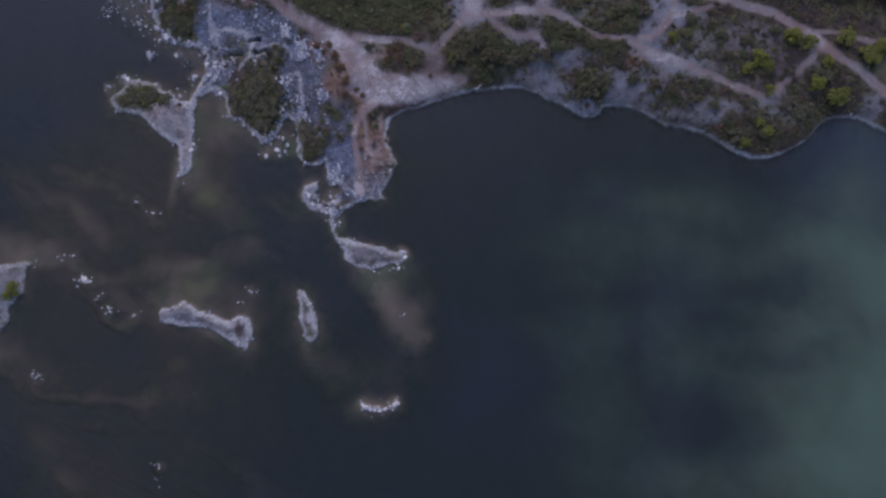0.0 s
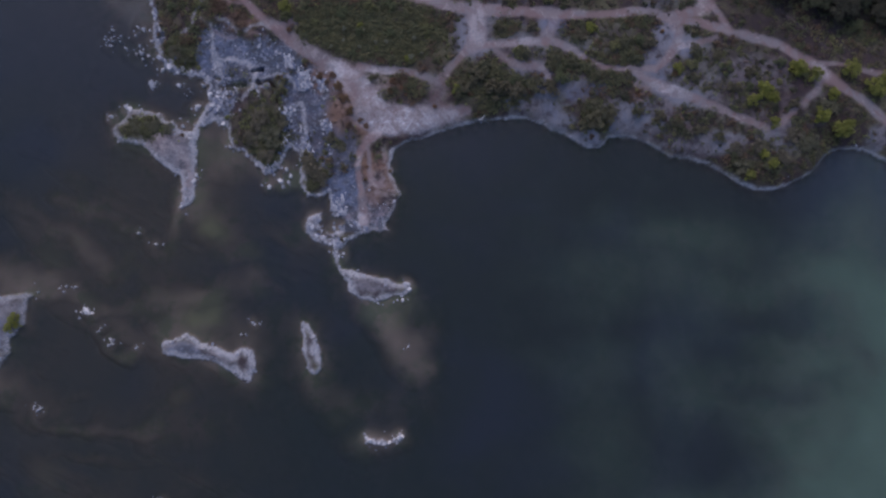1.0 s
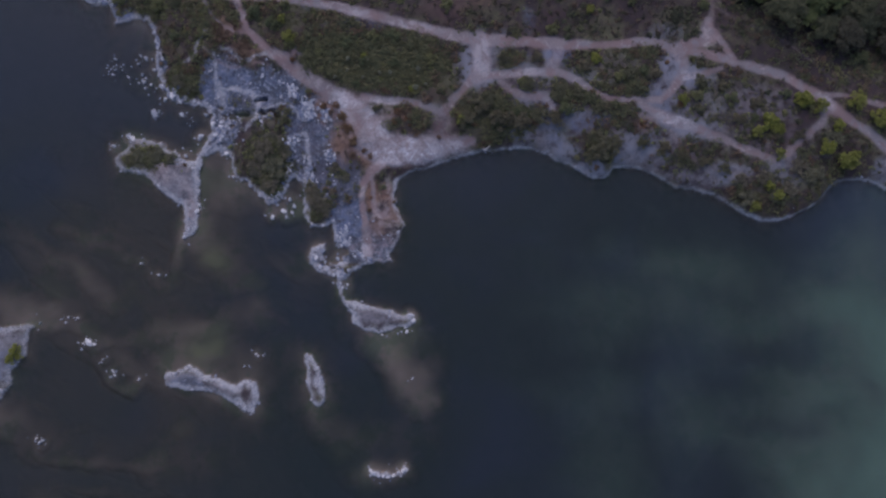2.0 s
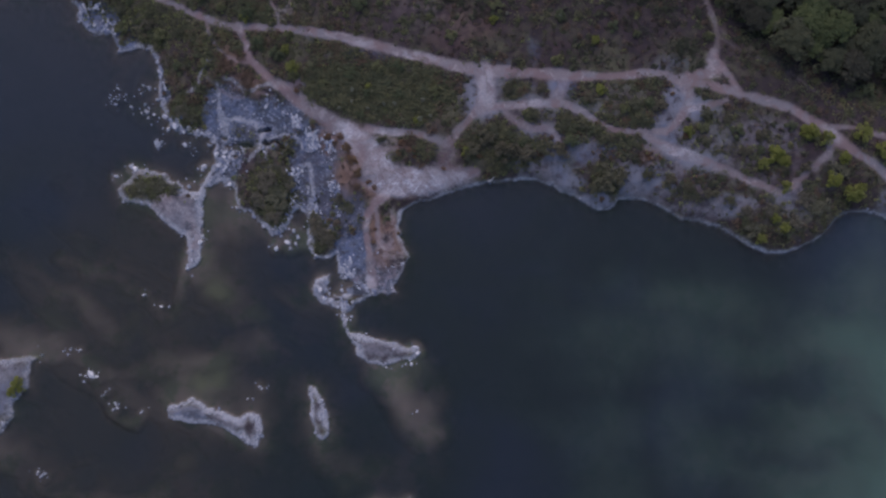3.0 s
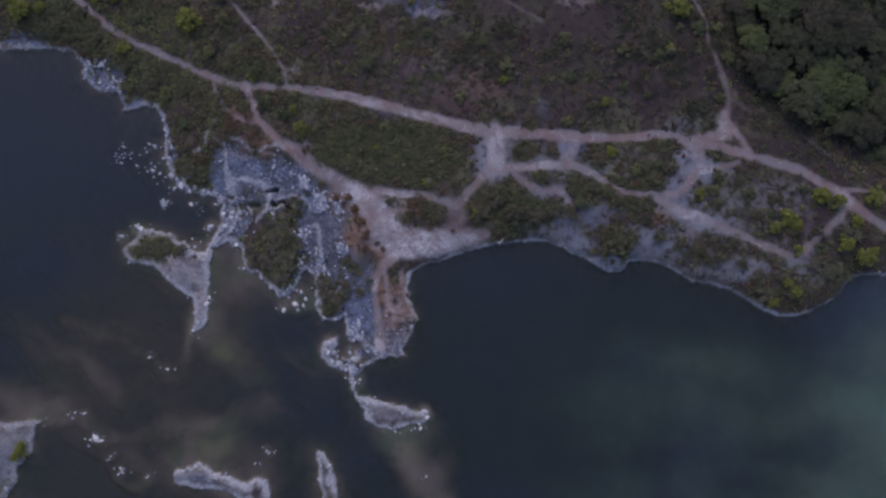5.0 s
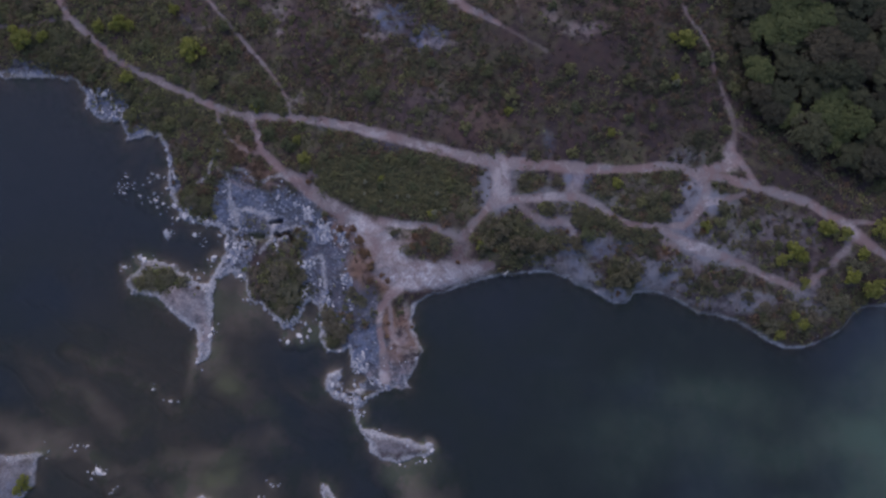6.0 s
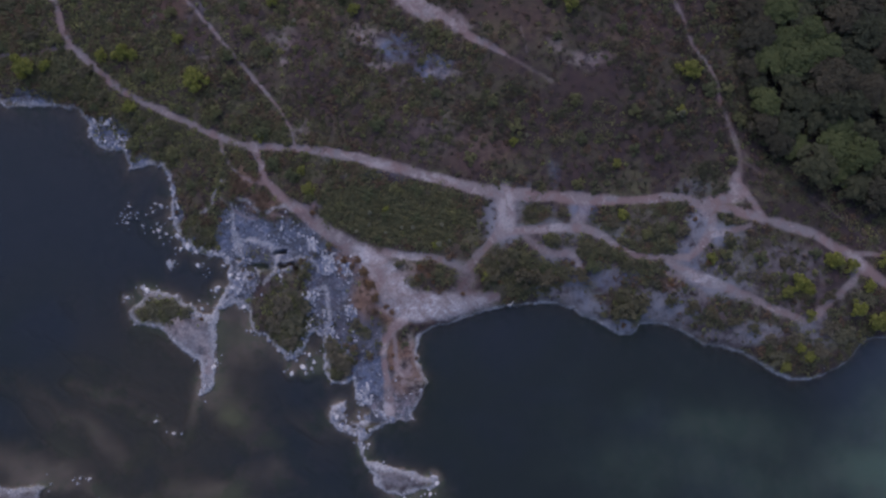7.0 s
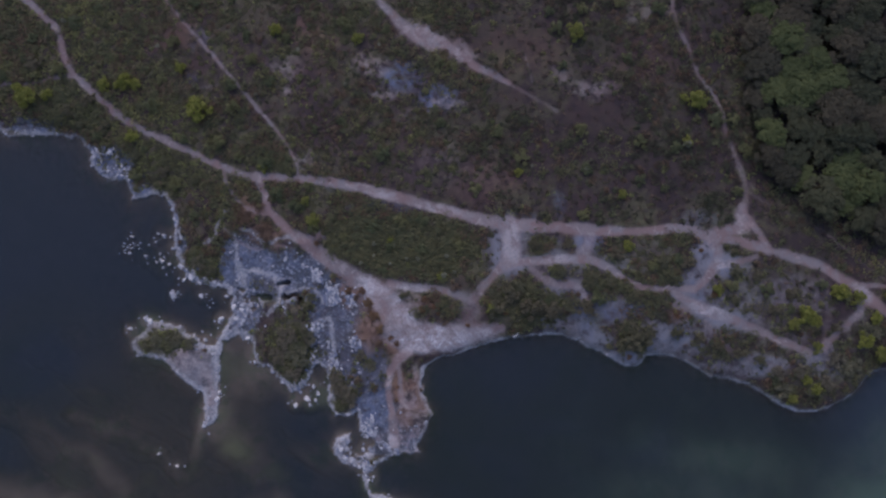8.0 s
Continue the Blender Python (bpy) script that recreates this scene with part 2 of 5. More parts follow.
STREAKS.append((0.38, [(-44.1, 54.1), (-42, 53), (-40, 51.5), (-36, 52.4), (-33.9, 51.9)]))
STREAKS.append((0.43, [(-31.1, 37.8), (-29.2, 38.8), (-28.1, 34.8), (-28.7, 29.9), (-28.6, 24)]))
STREAKS.append((0.29, [(-42.2, 34.1), (-43.5, 36.7)]))
STREAKS.append((0.38, [(-75.3, 5.1), (-71.8, 5.5), (-68.3, 5.3)]))
STREAKS.append((0.48, [(-44.4, 47.9), (-43.7, 43.9), (-43.1, 39.8)]))
RUBBLE = [(-42, 45.9, 6, 4, 1), (-44.9, 39.6, 3.5, 4.2, 1), (-33.9, 45.6, 5.8, 3.8, 1), (-27.7, 40.4, 4.4, 5.8, 1), (-25.4, 30.9, 3.5, 4.8, 0.85), (-21.1, 28.9, 2.1, 4.3, 0.75), (-30.4, 31.5, 2.5, 5.8, 0.9), (-23.8, 31.9, 1.7, 5.3, 0.8), (-21.5, 23.4, 3.1, 4.6, 1), (-20.2, 18, 4, 2.5, 1), (-16, 19.2, 4.2, 2.9, 0.9), (-33.6, 27, 2.5, 1.5, 0.9), (-44.2, 50.1, 3.8, 2.9, 0.8), (-31.4, 23, 1.9, 1.3, 0.8), (-12.7, 34.4, 6.7, 1.7, 0.6), (-51.6, 29.1, 2.9, 2.1, 0.3), (-47.3, -4.2, 4.8, 1.9, 0.5)]
RUBBLE_NORTH = [(-68, 66, 4.6, 3, 0.9), (-63.1, 61.2, 2.6, 2.8, 0.9), (-57.2, 57.1, 1.2, 2.7, 0.6), (-81.9, 71.9, 6.7, 1, 0.6), (-92, 73, 5.8, 1.2, 0.6), (-55.8, 51.6, 1.5, 2.9, 0.8), (-71.5, 67.1, 1.5, 2.3, 0.7), (-52.3, 45.3, 2.9, 1.2, 0.9)]
RUBBLE_EAST = [(13.7, 36.1, 3.3, 3.1, 0.8), (21.3, 31.1, 3.5, 1.3, 0.8), (18.1, 40.3, 4.8, 3.3, 0.4), (28.1, 35.8, 2.5, 3.5, 0.7), (31.9, 34.2, 4.8, 3.8, 0.7), (34, 42.2, 5.4, 2.5, 0.7), (42.7, 44.6, 6.7, 3.5, 0.45), (41.5, 36.6, 6.7, 2.9, 0.35), (36.5, 30.3, 4.3, 1.5, 0.7), (49.5, 23.4, 4.3, 1.3, 0.8), (69, 31.5, 2.4, 2.9, 0.8), (5, 38, 2.4, 1.2, 0.4), (50.7, 30.6, 6.7, 2.4, 0.4)]
PATCH_PLAZA = [(39.8, 54.9, 1.5, 1.9, 1), (34.3, 50.4, 1.2, 1, 0.8), (-15.5, 27, 1.3, 4.8, 0.55), (-13.6, 20.7, 1.7, 1.9, 0.6), (-16.1, 20.7, 1.9, 2.5, 0.5), (-18.1, 40.5, 4.2, 4.2, 0.8), (-12.4, 35.5, 7.3, 2.1, 1), (-3.5, 36.3, 3.8, 1.2, 0.7), (-15.5, 24.3, 1.7, 1.2, 0.9), (-16.5, 20.2, 1.4, 2.4, 0.6), (-13, 22.1, 1.4, 2.1, 0.6), (-17.6, 18.2, 2.9, 1.7, 0.6), (-15.5, 16.7, 2.3, 0.8, 0.8), (-54, 31.9, 3.7, 1.9, 0.7), (-49.4, 26.5, 1.1, 4.1, 0.7), (-60.3, 37.6, 1.9, 0.8, 0.6), (-57.3, 33.2, 1.9, 1, 0.5)]
PATCH = [(-13.6, 88.3, 2.9, 1.7, 1), (-10.1, 86, 2.1, 1.3, 1), (-6.7, 84.2, 1.9, 1.2, 0.8), (-21.9, 82, 3.1, 2.1, 0.75), (-19.9, 77.2, 2.5, 1, 0.6), (16.2, 77.6, 3.4, 1.3, 0.5), (11, 80.2, 1.5, 1.6, 0.4), (-37.2, 82.1, 2.9, 1.9, 0.45), (-36.1, 78.1, 1.5, 1, 0.7), (-8.2, 75.1, 3.5, 1, 0.6), (24.3, 91.9, 3.8, 1.9, 0.35), (-14, 73.4, 2.9, 0.8, 0.5), (-11.1, 65, 5.8, 3.3, 0.2), (31.3, 55.6, 2.5, 1, 0.15), (-33.4, 65.6, 2.5, 1.5, 0.5), (-3.8, 62, 3.5, 2.9, 0.1), (29.2, 90.3, 1.5, 1.3, 0.2)]
SLATE = [(-44.1, 47.8, 4.2, 2.3, 0.7), (-39.7, 46.5, 2.5, 1.3, 0.6), (-16.5, 80.2, 3.3, 2.5, 1), (-10.6, 76.1, 3.7, 2.3, 1), (-52.7, 86.8, 1.6, 2.4, 0.35), (-53.5, 80.2, 1.7, 1.1, 0.3), (10, 58.1, 1, 2.3, 0.4), (32.3, 55.6, 2.9, 1.4, 0.45), (5.2, 54.3, 1.9, 1.7, 0.4), (8.9, 51.4, 1.6, 1.2, 0.3), (15.6, 51.4, 2.5, 1.7, 0.7), (-18.7, 57.7, 5.8, 1, 0.5), (-31.2, 51.5, 1.9, 1.3, 0.8), (-80.9, 72.8, 4.8, 1.5, 0.7), (-67.2, 65.7, 3.5, 1.9, 0.8), (-62.6, 61.8, 2.1, 2.1, 0.7), (-29.4, 61.2, 1.5, 1.2, 0.4)]
SLATE_WEST = [(-33.5, 46.9, 2.9, 2.1, 0.3), (-29.5, 42.8, 2.1, 2.9, 0.35), (-27.4, 37.4, 1.5, 3.3, 0.4), (-24.9, 31, 1.9, 3.8, 0.4), (-37, 48.2, 2.9, 1.2, 0.3), (17.3, 40.1, 3.5, 1.9, 0.75), (22.4, 40.6, 2.5, 1.2, 0.65), (14.2, 36.8, 1.4, 1.9, 0.35), (37.8, 47.1, 1.9, 1.4, 0.6), (32.5, 42.7, 1.2, 1.7, 0.5), (29.7, 46.4, 2.4, 1, 0.4), (35.2, 39.6, 2.4, 1, 0.4), (-21, 22.6, 3.3, 2.9, 0.9), (-22.8, 33.7, 1.7, 1.7, 0.7)]
THICKET = [(-35.6, 33.9, 4.6, 6, 1), (-26.8, 26.3, 3.3, 3.1, 0.9), (-57, 34.8, 5.3, 2.3, 1), (-51.3, 48.4, 2.9, 2.5, 0.8), (-17.7, 51.4, 14.4, 4.8, 0.8), (4.1, 41, 6, 4, 0.8), (22.2, 35.4, 2.9, 3.5, 0.8), (18.7, 44.7, 3.8, 1.7, 0.6), (26.8, 47.6, 4.4, 1.9, 0.7), (27.9, 52.3, 3.8, 1.3, 0.4), (-23.2, 30.7, 1.3, 3.8, 0.35), (49.1, 26.7, 5.8, 2.7, 0.5), (-32.4, 41.9, 2.5, 2.1, 0.5), (-61.7, 64.2, 10.6, 5.8, 0.6), (-75.1, 76.3, 5.8, 5.8, 0.7), (38.8, 49.8, 1.9, 0.6, 0.8), (7, 51.2, 2.3, 1.3, 0.9)]
THICKET_FAR = [(-79.7, 0.8, 1.7, 2.5, 1)]
RUST = [(-21.4, 39.1, 3.1, 5.6, 0.75), (-25.7, 42.9, 2.1, 2.5, 1), (-12, 41, 2.5, 1.7, 0.45), (-5.6, 37.6, 1, 0.8, 0.7), (-13.4, 25.7, 1.7, 2.9, 0.7), (-18.6, 35.4, 1.9, 2.9, 0.7), (-31.1, 51.4, 1.7, 1.3, 0.6), (-39.8, 52.4, 3.8, 2.1, 0.5), (-42.8, 57.3, 2.9, 1.9, 0.6), (-17.6, 27, 1, 2.3, 0.8), (29.2, 39.1, 2.3, 1.5, 0.5), (-2.4, 62, 5.8, 3.8, 0.2), (-31.8, 88.1, 4.8, 3.8, 0.25), (-57.7, 88.3, 5.8, 3.8, 0.25), (3.6, 84.8, 6.7, 4.8, 0.15), (24, 81.6, 5.8, 4.8, 0.15), (-15.4, 27.9, 1.5, 1.5, 0.8), (-15.7, 22.4, 1.7, 1.5, 0.7), (-14.6, 25, 1, 1, 0.5), (-22.7, 40.2, 1.5, 2.9, 0.8), (-20.9, 36.7, 1.5, 2.1, 0.8), (-26, 44.6, 1.5, 1.2, 0.7)]
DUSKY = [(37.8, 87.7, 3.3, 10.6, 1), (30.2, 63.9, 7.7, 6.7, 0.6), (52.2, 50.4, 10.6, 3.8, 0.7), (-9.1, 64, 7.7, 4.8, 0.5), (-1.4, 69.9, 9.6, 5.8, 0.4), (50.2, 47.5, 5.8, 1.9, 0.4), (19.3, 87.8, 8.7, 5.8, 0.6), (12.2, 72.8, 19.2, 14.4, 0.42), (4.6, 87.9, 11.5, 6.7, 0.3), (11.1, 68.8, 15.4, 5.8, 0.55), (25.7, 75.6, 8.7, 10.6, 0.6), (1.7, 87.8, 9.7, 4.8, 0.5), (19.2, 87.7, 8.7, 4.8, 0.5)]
BARE_WEST = [(-50.9, 30.3, 4.8, 3.5, 1), (-49.2, 24.7, 1.5, 3.8, 1), (-49.1, -4, 4.2, 2.1, 0.95), (-42.6, -5.7, 4.2, 1.5, 0.8), (-37.9, -6.9, 1.3, 2.5, 0.45), (-16.4, 6.6, 5.4, 2.0, 0.85), (-26.5, -3.9, 1.3, 3.8, 0.52), (-79.9, -0.2, 4.4, 5.8, 0.9), (-17.6, 18.5, 2.9, 1.9, 0.6), (-15.3, 21.6, 3.5, 5.8, 0.5), (-24.3, 30.3, 3.9, 2.1, 0.5), (-26.4, 17, 1.5, 3.1, 1), (-24.2, 14.3, 1.7, 1, 0.9), (-15.5, 16.9, 2.9, 1, 0.7)]
PALE = [(-10.6, 34.8, 6.7, 1.2, 1), (-14.3, 33.7, 2.5, 1, 0.9), (-3.5, 35.7, 3.8, 0.8, 0.7), (0.6, 50.9, 2.9, 3.8, 1), (1.8, 48.3, 3.8, 1.7, 1), (7, 49, 2.9, 0.8, 0.6), (31.8, 44.7, 2.9, 1.5, 0.8), (35.6, 47.7, 3.3, 2.1, 1), (33.8, 49.6, 1.5, 2.1, 1), (38.5, 38.2, 3.3, 1, 0.5), (30.7, 40.5, 2.5, 1.2, 0.6), (13.8, 51.2, 1.5, 2.7, 0.9), (12.5, 41, 1.5, 1.9, 0.6), (10.2, 43.8, 2.3, 1.5, 0.6), (18.8, 31.7, 3.8, 1, 0.8), (16.1, 34.5, 2.3, 1.5, 0.8), (8.2, 35.4, 1.9, 1, 0.6)]
BARE = [(10.6, 39.1, 5.8, 3.8, 0.65), (18.1, 40.5, 4.8, 3.8, 0.4), (28.2, 35.4, 6.7, 3.8, 0.7), (35.8, 39.1, 8.7, 4.8, 0.55), (41.6, 42.8, 7.7, 4.8, 0.5), (38, 47.5, 5.8, 2.5, 0.6), (45.9, 37.2, 5.8, 3.8, 0.45), (41.9, 30.8, 5.8, 2.5, 0.7), (51.2, 31.7, 4.8, 3.8, 0.6), (49.9, 41.9, 5.8, 3.8, 0.5), (4.2, 52.4, 4, 1.5, 0.5), (9.9, 50.4, 3.8, 2.9, 0.3), (25, 50.4, 5.8, 2.5, 0.35), (18.3, 47.6, 4.8, 2.9, 0.5), (-11, 35.3, 8.7, 1.9, 0.6), (20.7, 31.7, 3.8, 1.2, 0.9), (-33.1, 50.5, 5.8, 2.9, 0.4), (57.9, 36.3, 3.8, 3.8, 0.4), (10.7, 46.6, 4.8, 3.8, 0.5)]
PALE_INNER = [(1.2, 52.1, 2.5, 3.3, 0.8), (3, 47.8, 2.9, 1.3, 0.7), (13.9, 51.6, 1.5, 1.9, 0.6), (13.4, 42.5, 0.9, 2.5, 0.6), (15.8, 42.5, 2.1, 0.7, 0.35), (18.6, 41.1, 2.1, 0.7, 0.35), (21.8, 39.5, 2.1, 0.7, 0.4), (29.8, 41.9, 2.3, 1, 0.7), (33, 40, 2.5, 1.2, 0.9), (36.7, 38.7, 2.3, 1.2, 0.8), (36.8, 48.4, 2.9, 2.1, 0.8), (34.2, 46.3, 1.9, 1.3, 0.7), (17.4, 33.6, 2.9, 1.3, 0.3), (14.2, 36.4, 1.9, 1.3, 0.3), (27.3, 36.4, 1.5, 1.3, 0.6), (29.1, 34.5, 1.9, 1.3, 0.6), (9.6, 44.2, 1.7, 0.6, 0.7), (50.8, 32.6, 1.5, 1.2, 0.4)]
BARE_INNER = [(41.2, 44.4, 5.8, 3.8, 0.5), (45.7, 41.1, 4.8, 3.4, 0.45), (34.3, 35, 5.8, 2.3, 0.5), (25, 36.8, 2.9, 2.9, 0.5), (50.7, 30.3, 4.8, 3.8, 0.4), (42.4, 30.3, 5.8, 1.9, 0.5), (24.4, 47.7, 3.8, 1.9, 0.45), (54.7, 36.8, 2.9, 2.9, 0.4), (45.7, 43.6, 4.8, 3.4, 0.6), (52.2, 41.7, 3.9, 2.9, 0.5), (41.9, 41.7, 2.4, 2.4, 0.6), (28.5, 38.9, 3.9, 2.4, 0.5), (42.4, 30.2, 4.8, 1.4, 0.5), (53.9, 36.9, 2.4, 2.4, 0.4), (25, 51.1, 3.9, 1.9, 0.3), (31.3, 35, 5.8, 2.4, 0.4)]
SHALLOW = [(-43.1, 17.9, 5.3, 3.7, 0.45), (-9.7, -2, 4, 7.2, 0.75), (-43.5, 32.3, 4.8, 5.3, 0.6), (-76.5, 7.9, 10.6, 3.1, 0.7), (-60, 7.9, 13.5, 3.8, 0.4), (-62.8, 1.8, 5.8, 2.3, 0.5), (-45.6, 3.9, 5.8, 3.8, 0.5), (-75.2, -14, 6.7, 3.5, 0.45), (-61.9, -18, 10.6, 1.2, 0.55), (-56.2, 14.9, 5.8, 2.1, 0.45), (-68.8, 20.1, 7.7, 1.9, 0.35), (-27.4, -6.9, 3.8, 4.3, 0.4), (-13.5, -19.3, 5.8, 3.5, 0.4), (-46.6, 1.9, 7.7, 5.8, 0.4), (-15.5, -11.7, 5.8, 3.8, 0.35), (-77.7, -32.4, 5.8, 5.8, 0.35), (-57.9, -16.8, 13.5, 2.9, 0.3), (-73.8, 35.7, 2.9, 2.9, 0.2), (-38.5, -0.1, 8.7, 5.8, 0.3)]
CHALK = [(-15.6, 40.5, 2.9, 3.9, 0.9), (-10.5, 35.1, 5.8, 2.7, 1), (-21.5, 44.1, 2.9, 1.9, 0.7), (-14.6, 35.1, 3.1, 2.3, 0.9), (1.7, 51.2, 1.7, 3.5, 0.4), (14.8, 50.9, 1.2, 1.9, 0.25), (34.7, 40.3, 2.9, 1.4, 0.6), (37.4, 47.6, 1.9, 1.4, 0.6), (9.1, 48.2, 2.9, 0.8, 0.4), (13.2, 43.8, 1.4, 1.4, 0.4), (59.4, 41.8, 1.2, 1.2, 0.35), (-3, 36.4, 2.5, 1, 0.8), (-17.8, 18.2, 2.5, 1.5, 0.7), (-12, 57, 7.7, 1.4, 0.45), (-21.7, 59.7, 3.9, 1, 0.4)]
POOLS = [(-42.6, 41.9, 1.4, 0.8, 0.95), (-40.5, 42.2, 1.6, 0.9, 0.95), (-41.9, 40.5, 0.9, 0.7, 0.8), (-35.7, 42.5, 1.4, 0.4, 0.95), (-33.9, 41.5, 0.6, 0.9, 0.95), (-33.5, 39.3, 0.4, 1.1, 0.9), (-44.1, 43.5, 1.2, 0.5, 0.5), (-37, 44.7, 1.4, 0.5, 0.5), (-22.5, 18.2, 1.6, 0.9, 1), (-24.6, 19.1, 0.8, 0.7, 0.8), (-25.3, 15.7, 0.8, 0.8, 0.9), (-23.4, 14.9, 1, 0.6, 0.9)]
BLOCKS = [(-33.3, 46.2, 1.5, 1.9, 0.8), (-31.5, 44, 1.9, 2.5, 1), (-29.5, 41.4, 1.9, 2.9, 1), (-27, 40.7, 1.7, 2.5, 0.6), (-29.6, 38, 1.5, 1.9, 0.7), (-31.5, 35.8, 1.4, 1.9, 0.5), (-32.2, 32.5, 1.2, 2.5, 0.4), (-35.4, 47.8, 0.9, 1.2, 0.5), (-43.2, 41.8, 2.9, 1.4, 0.25), (-44.4, 38.3, 0.8, 2.3, 0.3), (-50, 45.1, 2.5, 1.2, 0.8), (-52.7, 46.7, 1.5, 1.2, 0.7), (-37.4, 40.4, 1.9, 1.4, 0.18), (-24, 34.8, 1, 1.7, 0.4), (-21.1, 19.7, 3.5, 2.1, 0.4), (-26.3, 17.6, 1.4, 2.1, 0.8), (-33.6, 27.6, 1.7, 1.9, 0.5), (-28.1, 31.3, 1.2, 2.5, 0.3), (-55.5, 50.9, 0.5, 1.7, 0.5), (-18.4, 17.8, 2.9, 1.7, 0.4), (-11.7, 22.6, 0.6, 1.9, 0.4), (-23.1, 14.2, 1.5, 1, 0.6), (-22.3, 12.1, 0.6, 1.9, 0.7), (-69, 66.8, 2.3, 2.1, 0.45), (-65.9, 63.4, 1.7, 1.4, 0.5), (-58.7, 59.5, 1.9, 0.6, 0.4), (-56.6, 56.1, 0.6, 1.7, 0.4)]
OLIVE_BED = [(-46.1, 1.7, 3.3, 3.5, 1), (-44.1, 17.1, 2.9, 1.9, 0.9), (-45.8, 21.8, 2.1, 1.2, 0.7), (-58, 9.6, 2.9, 2.1, 0.7), (-48.1, -13.9, 2.9, 2.1, 0.5), (-12, 2.2, 2.5, 2.5, 0.7), (-17.7, -11.8, 3.5, 1.9, 0.45), (-53.8, 5.6, 3.9, 1.2, 0.5), (-24.1, -9.4, 2.4, 1.9, 0.35), (-71.5, 14.6, 3.9, 1.4, 0.35), (-74.4, -25.6, 5.8, 3.9, 0.35), (-18, 7.6, 1.9, 1, 0.3)]
MUD_BED = [(-76.3, 8.6, 7.2, 2.3, 1), (-63.3, 3.8, 3.7, 1.4, 0.9), (-41.5, -1.5, 5.8, 1.5, 0.5), (-11.5, -4.1, 2.5, 2.5, 0.9), (-8.5, -7.9, 1.7, 1.7, 0.8), (-59.2, 2.6, 2.9, 1, 0.4), (-75, -14.1, 3.9, 1.9, 0.5), (-69.1, -12.1, 3.9, 1, 0.4), (-15.2, -19.3, 3.9, 2.1, 0.5), (-43.3, 21.6, 5.8, 2.5, 0.4), (-63.6, -22.7, 11.6, 1, 0.5), (-43.5, 31, 2.3, 3.5, 0.6), (-44.6, 33.5, 1.5, 1.4, 0.5)]
SANDBANK = [(60.6, 8.8, 6.8, 4.8, 0.5), (56.6, -18.7, 7.7, 7.7, 0.42), (63.5, -28.7, 13.5, 6.8, 0.7), (68.1, -18.6, 5.8, 8.7, 0.55), (35.2, 15.7, 10.6, 2.9, 0.32), (25.4, 7.8, 11.6, 4.3, 0.3), (20.3, -7.6, 5.8, 5.8, 0.26), (34.6, -7.5, 4.8, 6.8, 0.26), (48.2, 4, 10.6, 2.9, 0.28), (55.3, -6.5, 10.6, 2.7, 0.3), (23, -19, 6.8, 4.8, 0.22), (39.5, -30.8, 10.6, 3.9, 0.34), (62, 17.5, 5.8, 2.9, 0.34), (67.8, 2.1, 4.8, 5.8, 0.45), (66.6, 15.3, 4.8, 10.6, 0.6), (67, 22.9, 3.5, 4.8, 0.5), (64.4, 2.1, 5.8, 7.7, 0.3)]
WEEDBED = [(27.1, -0.4, 4.8, 2.5, 0.5), (46, -5.1, 6.8, 2.5, 0.6), (44.5, -20.2, 5.4, 4.1, 0.75), (55.1, 0.6, 8.7, 2.7, 0.65), (52.3, -11.7, 8.7, 2.1, 0.6), (69.3, 12.2, 5.8, 3.9, 0.6), (61.9, -4.1, 3.9, 2.5, 0.4), (26.9, -10.4, 4.8, 2.7, 0.4), (41.7, 9.8, 4.8, 2.1, 0.35), (66.5, -6, 1.9, 1.5, 0.5), (17.5, 0.1, 3.9, 3.9, 0.3)]
FURROWS = [(-57.5, 86.2, 5.8, 2.9, 0.8), (-52.9, 82.6, 2.4, 1.9, 0.9), (-39.4, 74.5, 2.9, 1.9, 0.7), (-31.7, 82, 3.9, 2.4, 0.7), (-23.8, 77.9, 2.9, 2.4, 0.6), (16.9, 72.7, 5.8, 2.4, 0.9), (1.6, 76.7, 3.9, 1.9, 0.6), (-2.2, 86.8, 5.8, 2.9, 0.7), (-14, 66.9, 3.9, 3.4, 0.7), (-6.3, 60, 3.9, 1.7, 0.8), (-77.6, 87.4, 2.9, 2.9, 0.5), (7.2, 66.8, 4.8, 1.9, 0.5), (25.9, 82.6, 5.8, 3.9, 0.6), (-39.8, 91.2, 5.8, 2.4, 0.5), (-63.8, 92.5, 4.8, 1.9, 0.5), (-15.6, 45.4, 5.4, 0.9, 0.8), (-5.9, 44.4, 2.9, 1.2, 0.9), (-22.4, 47.7, 2.9, 0.8, 0.6)]
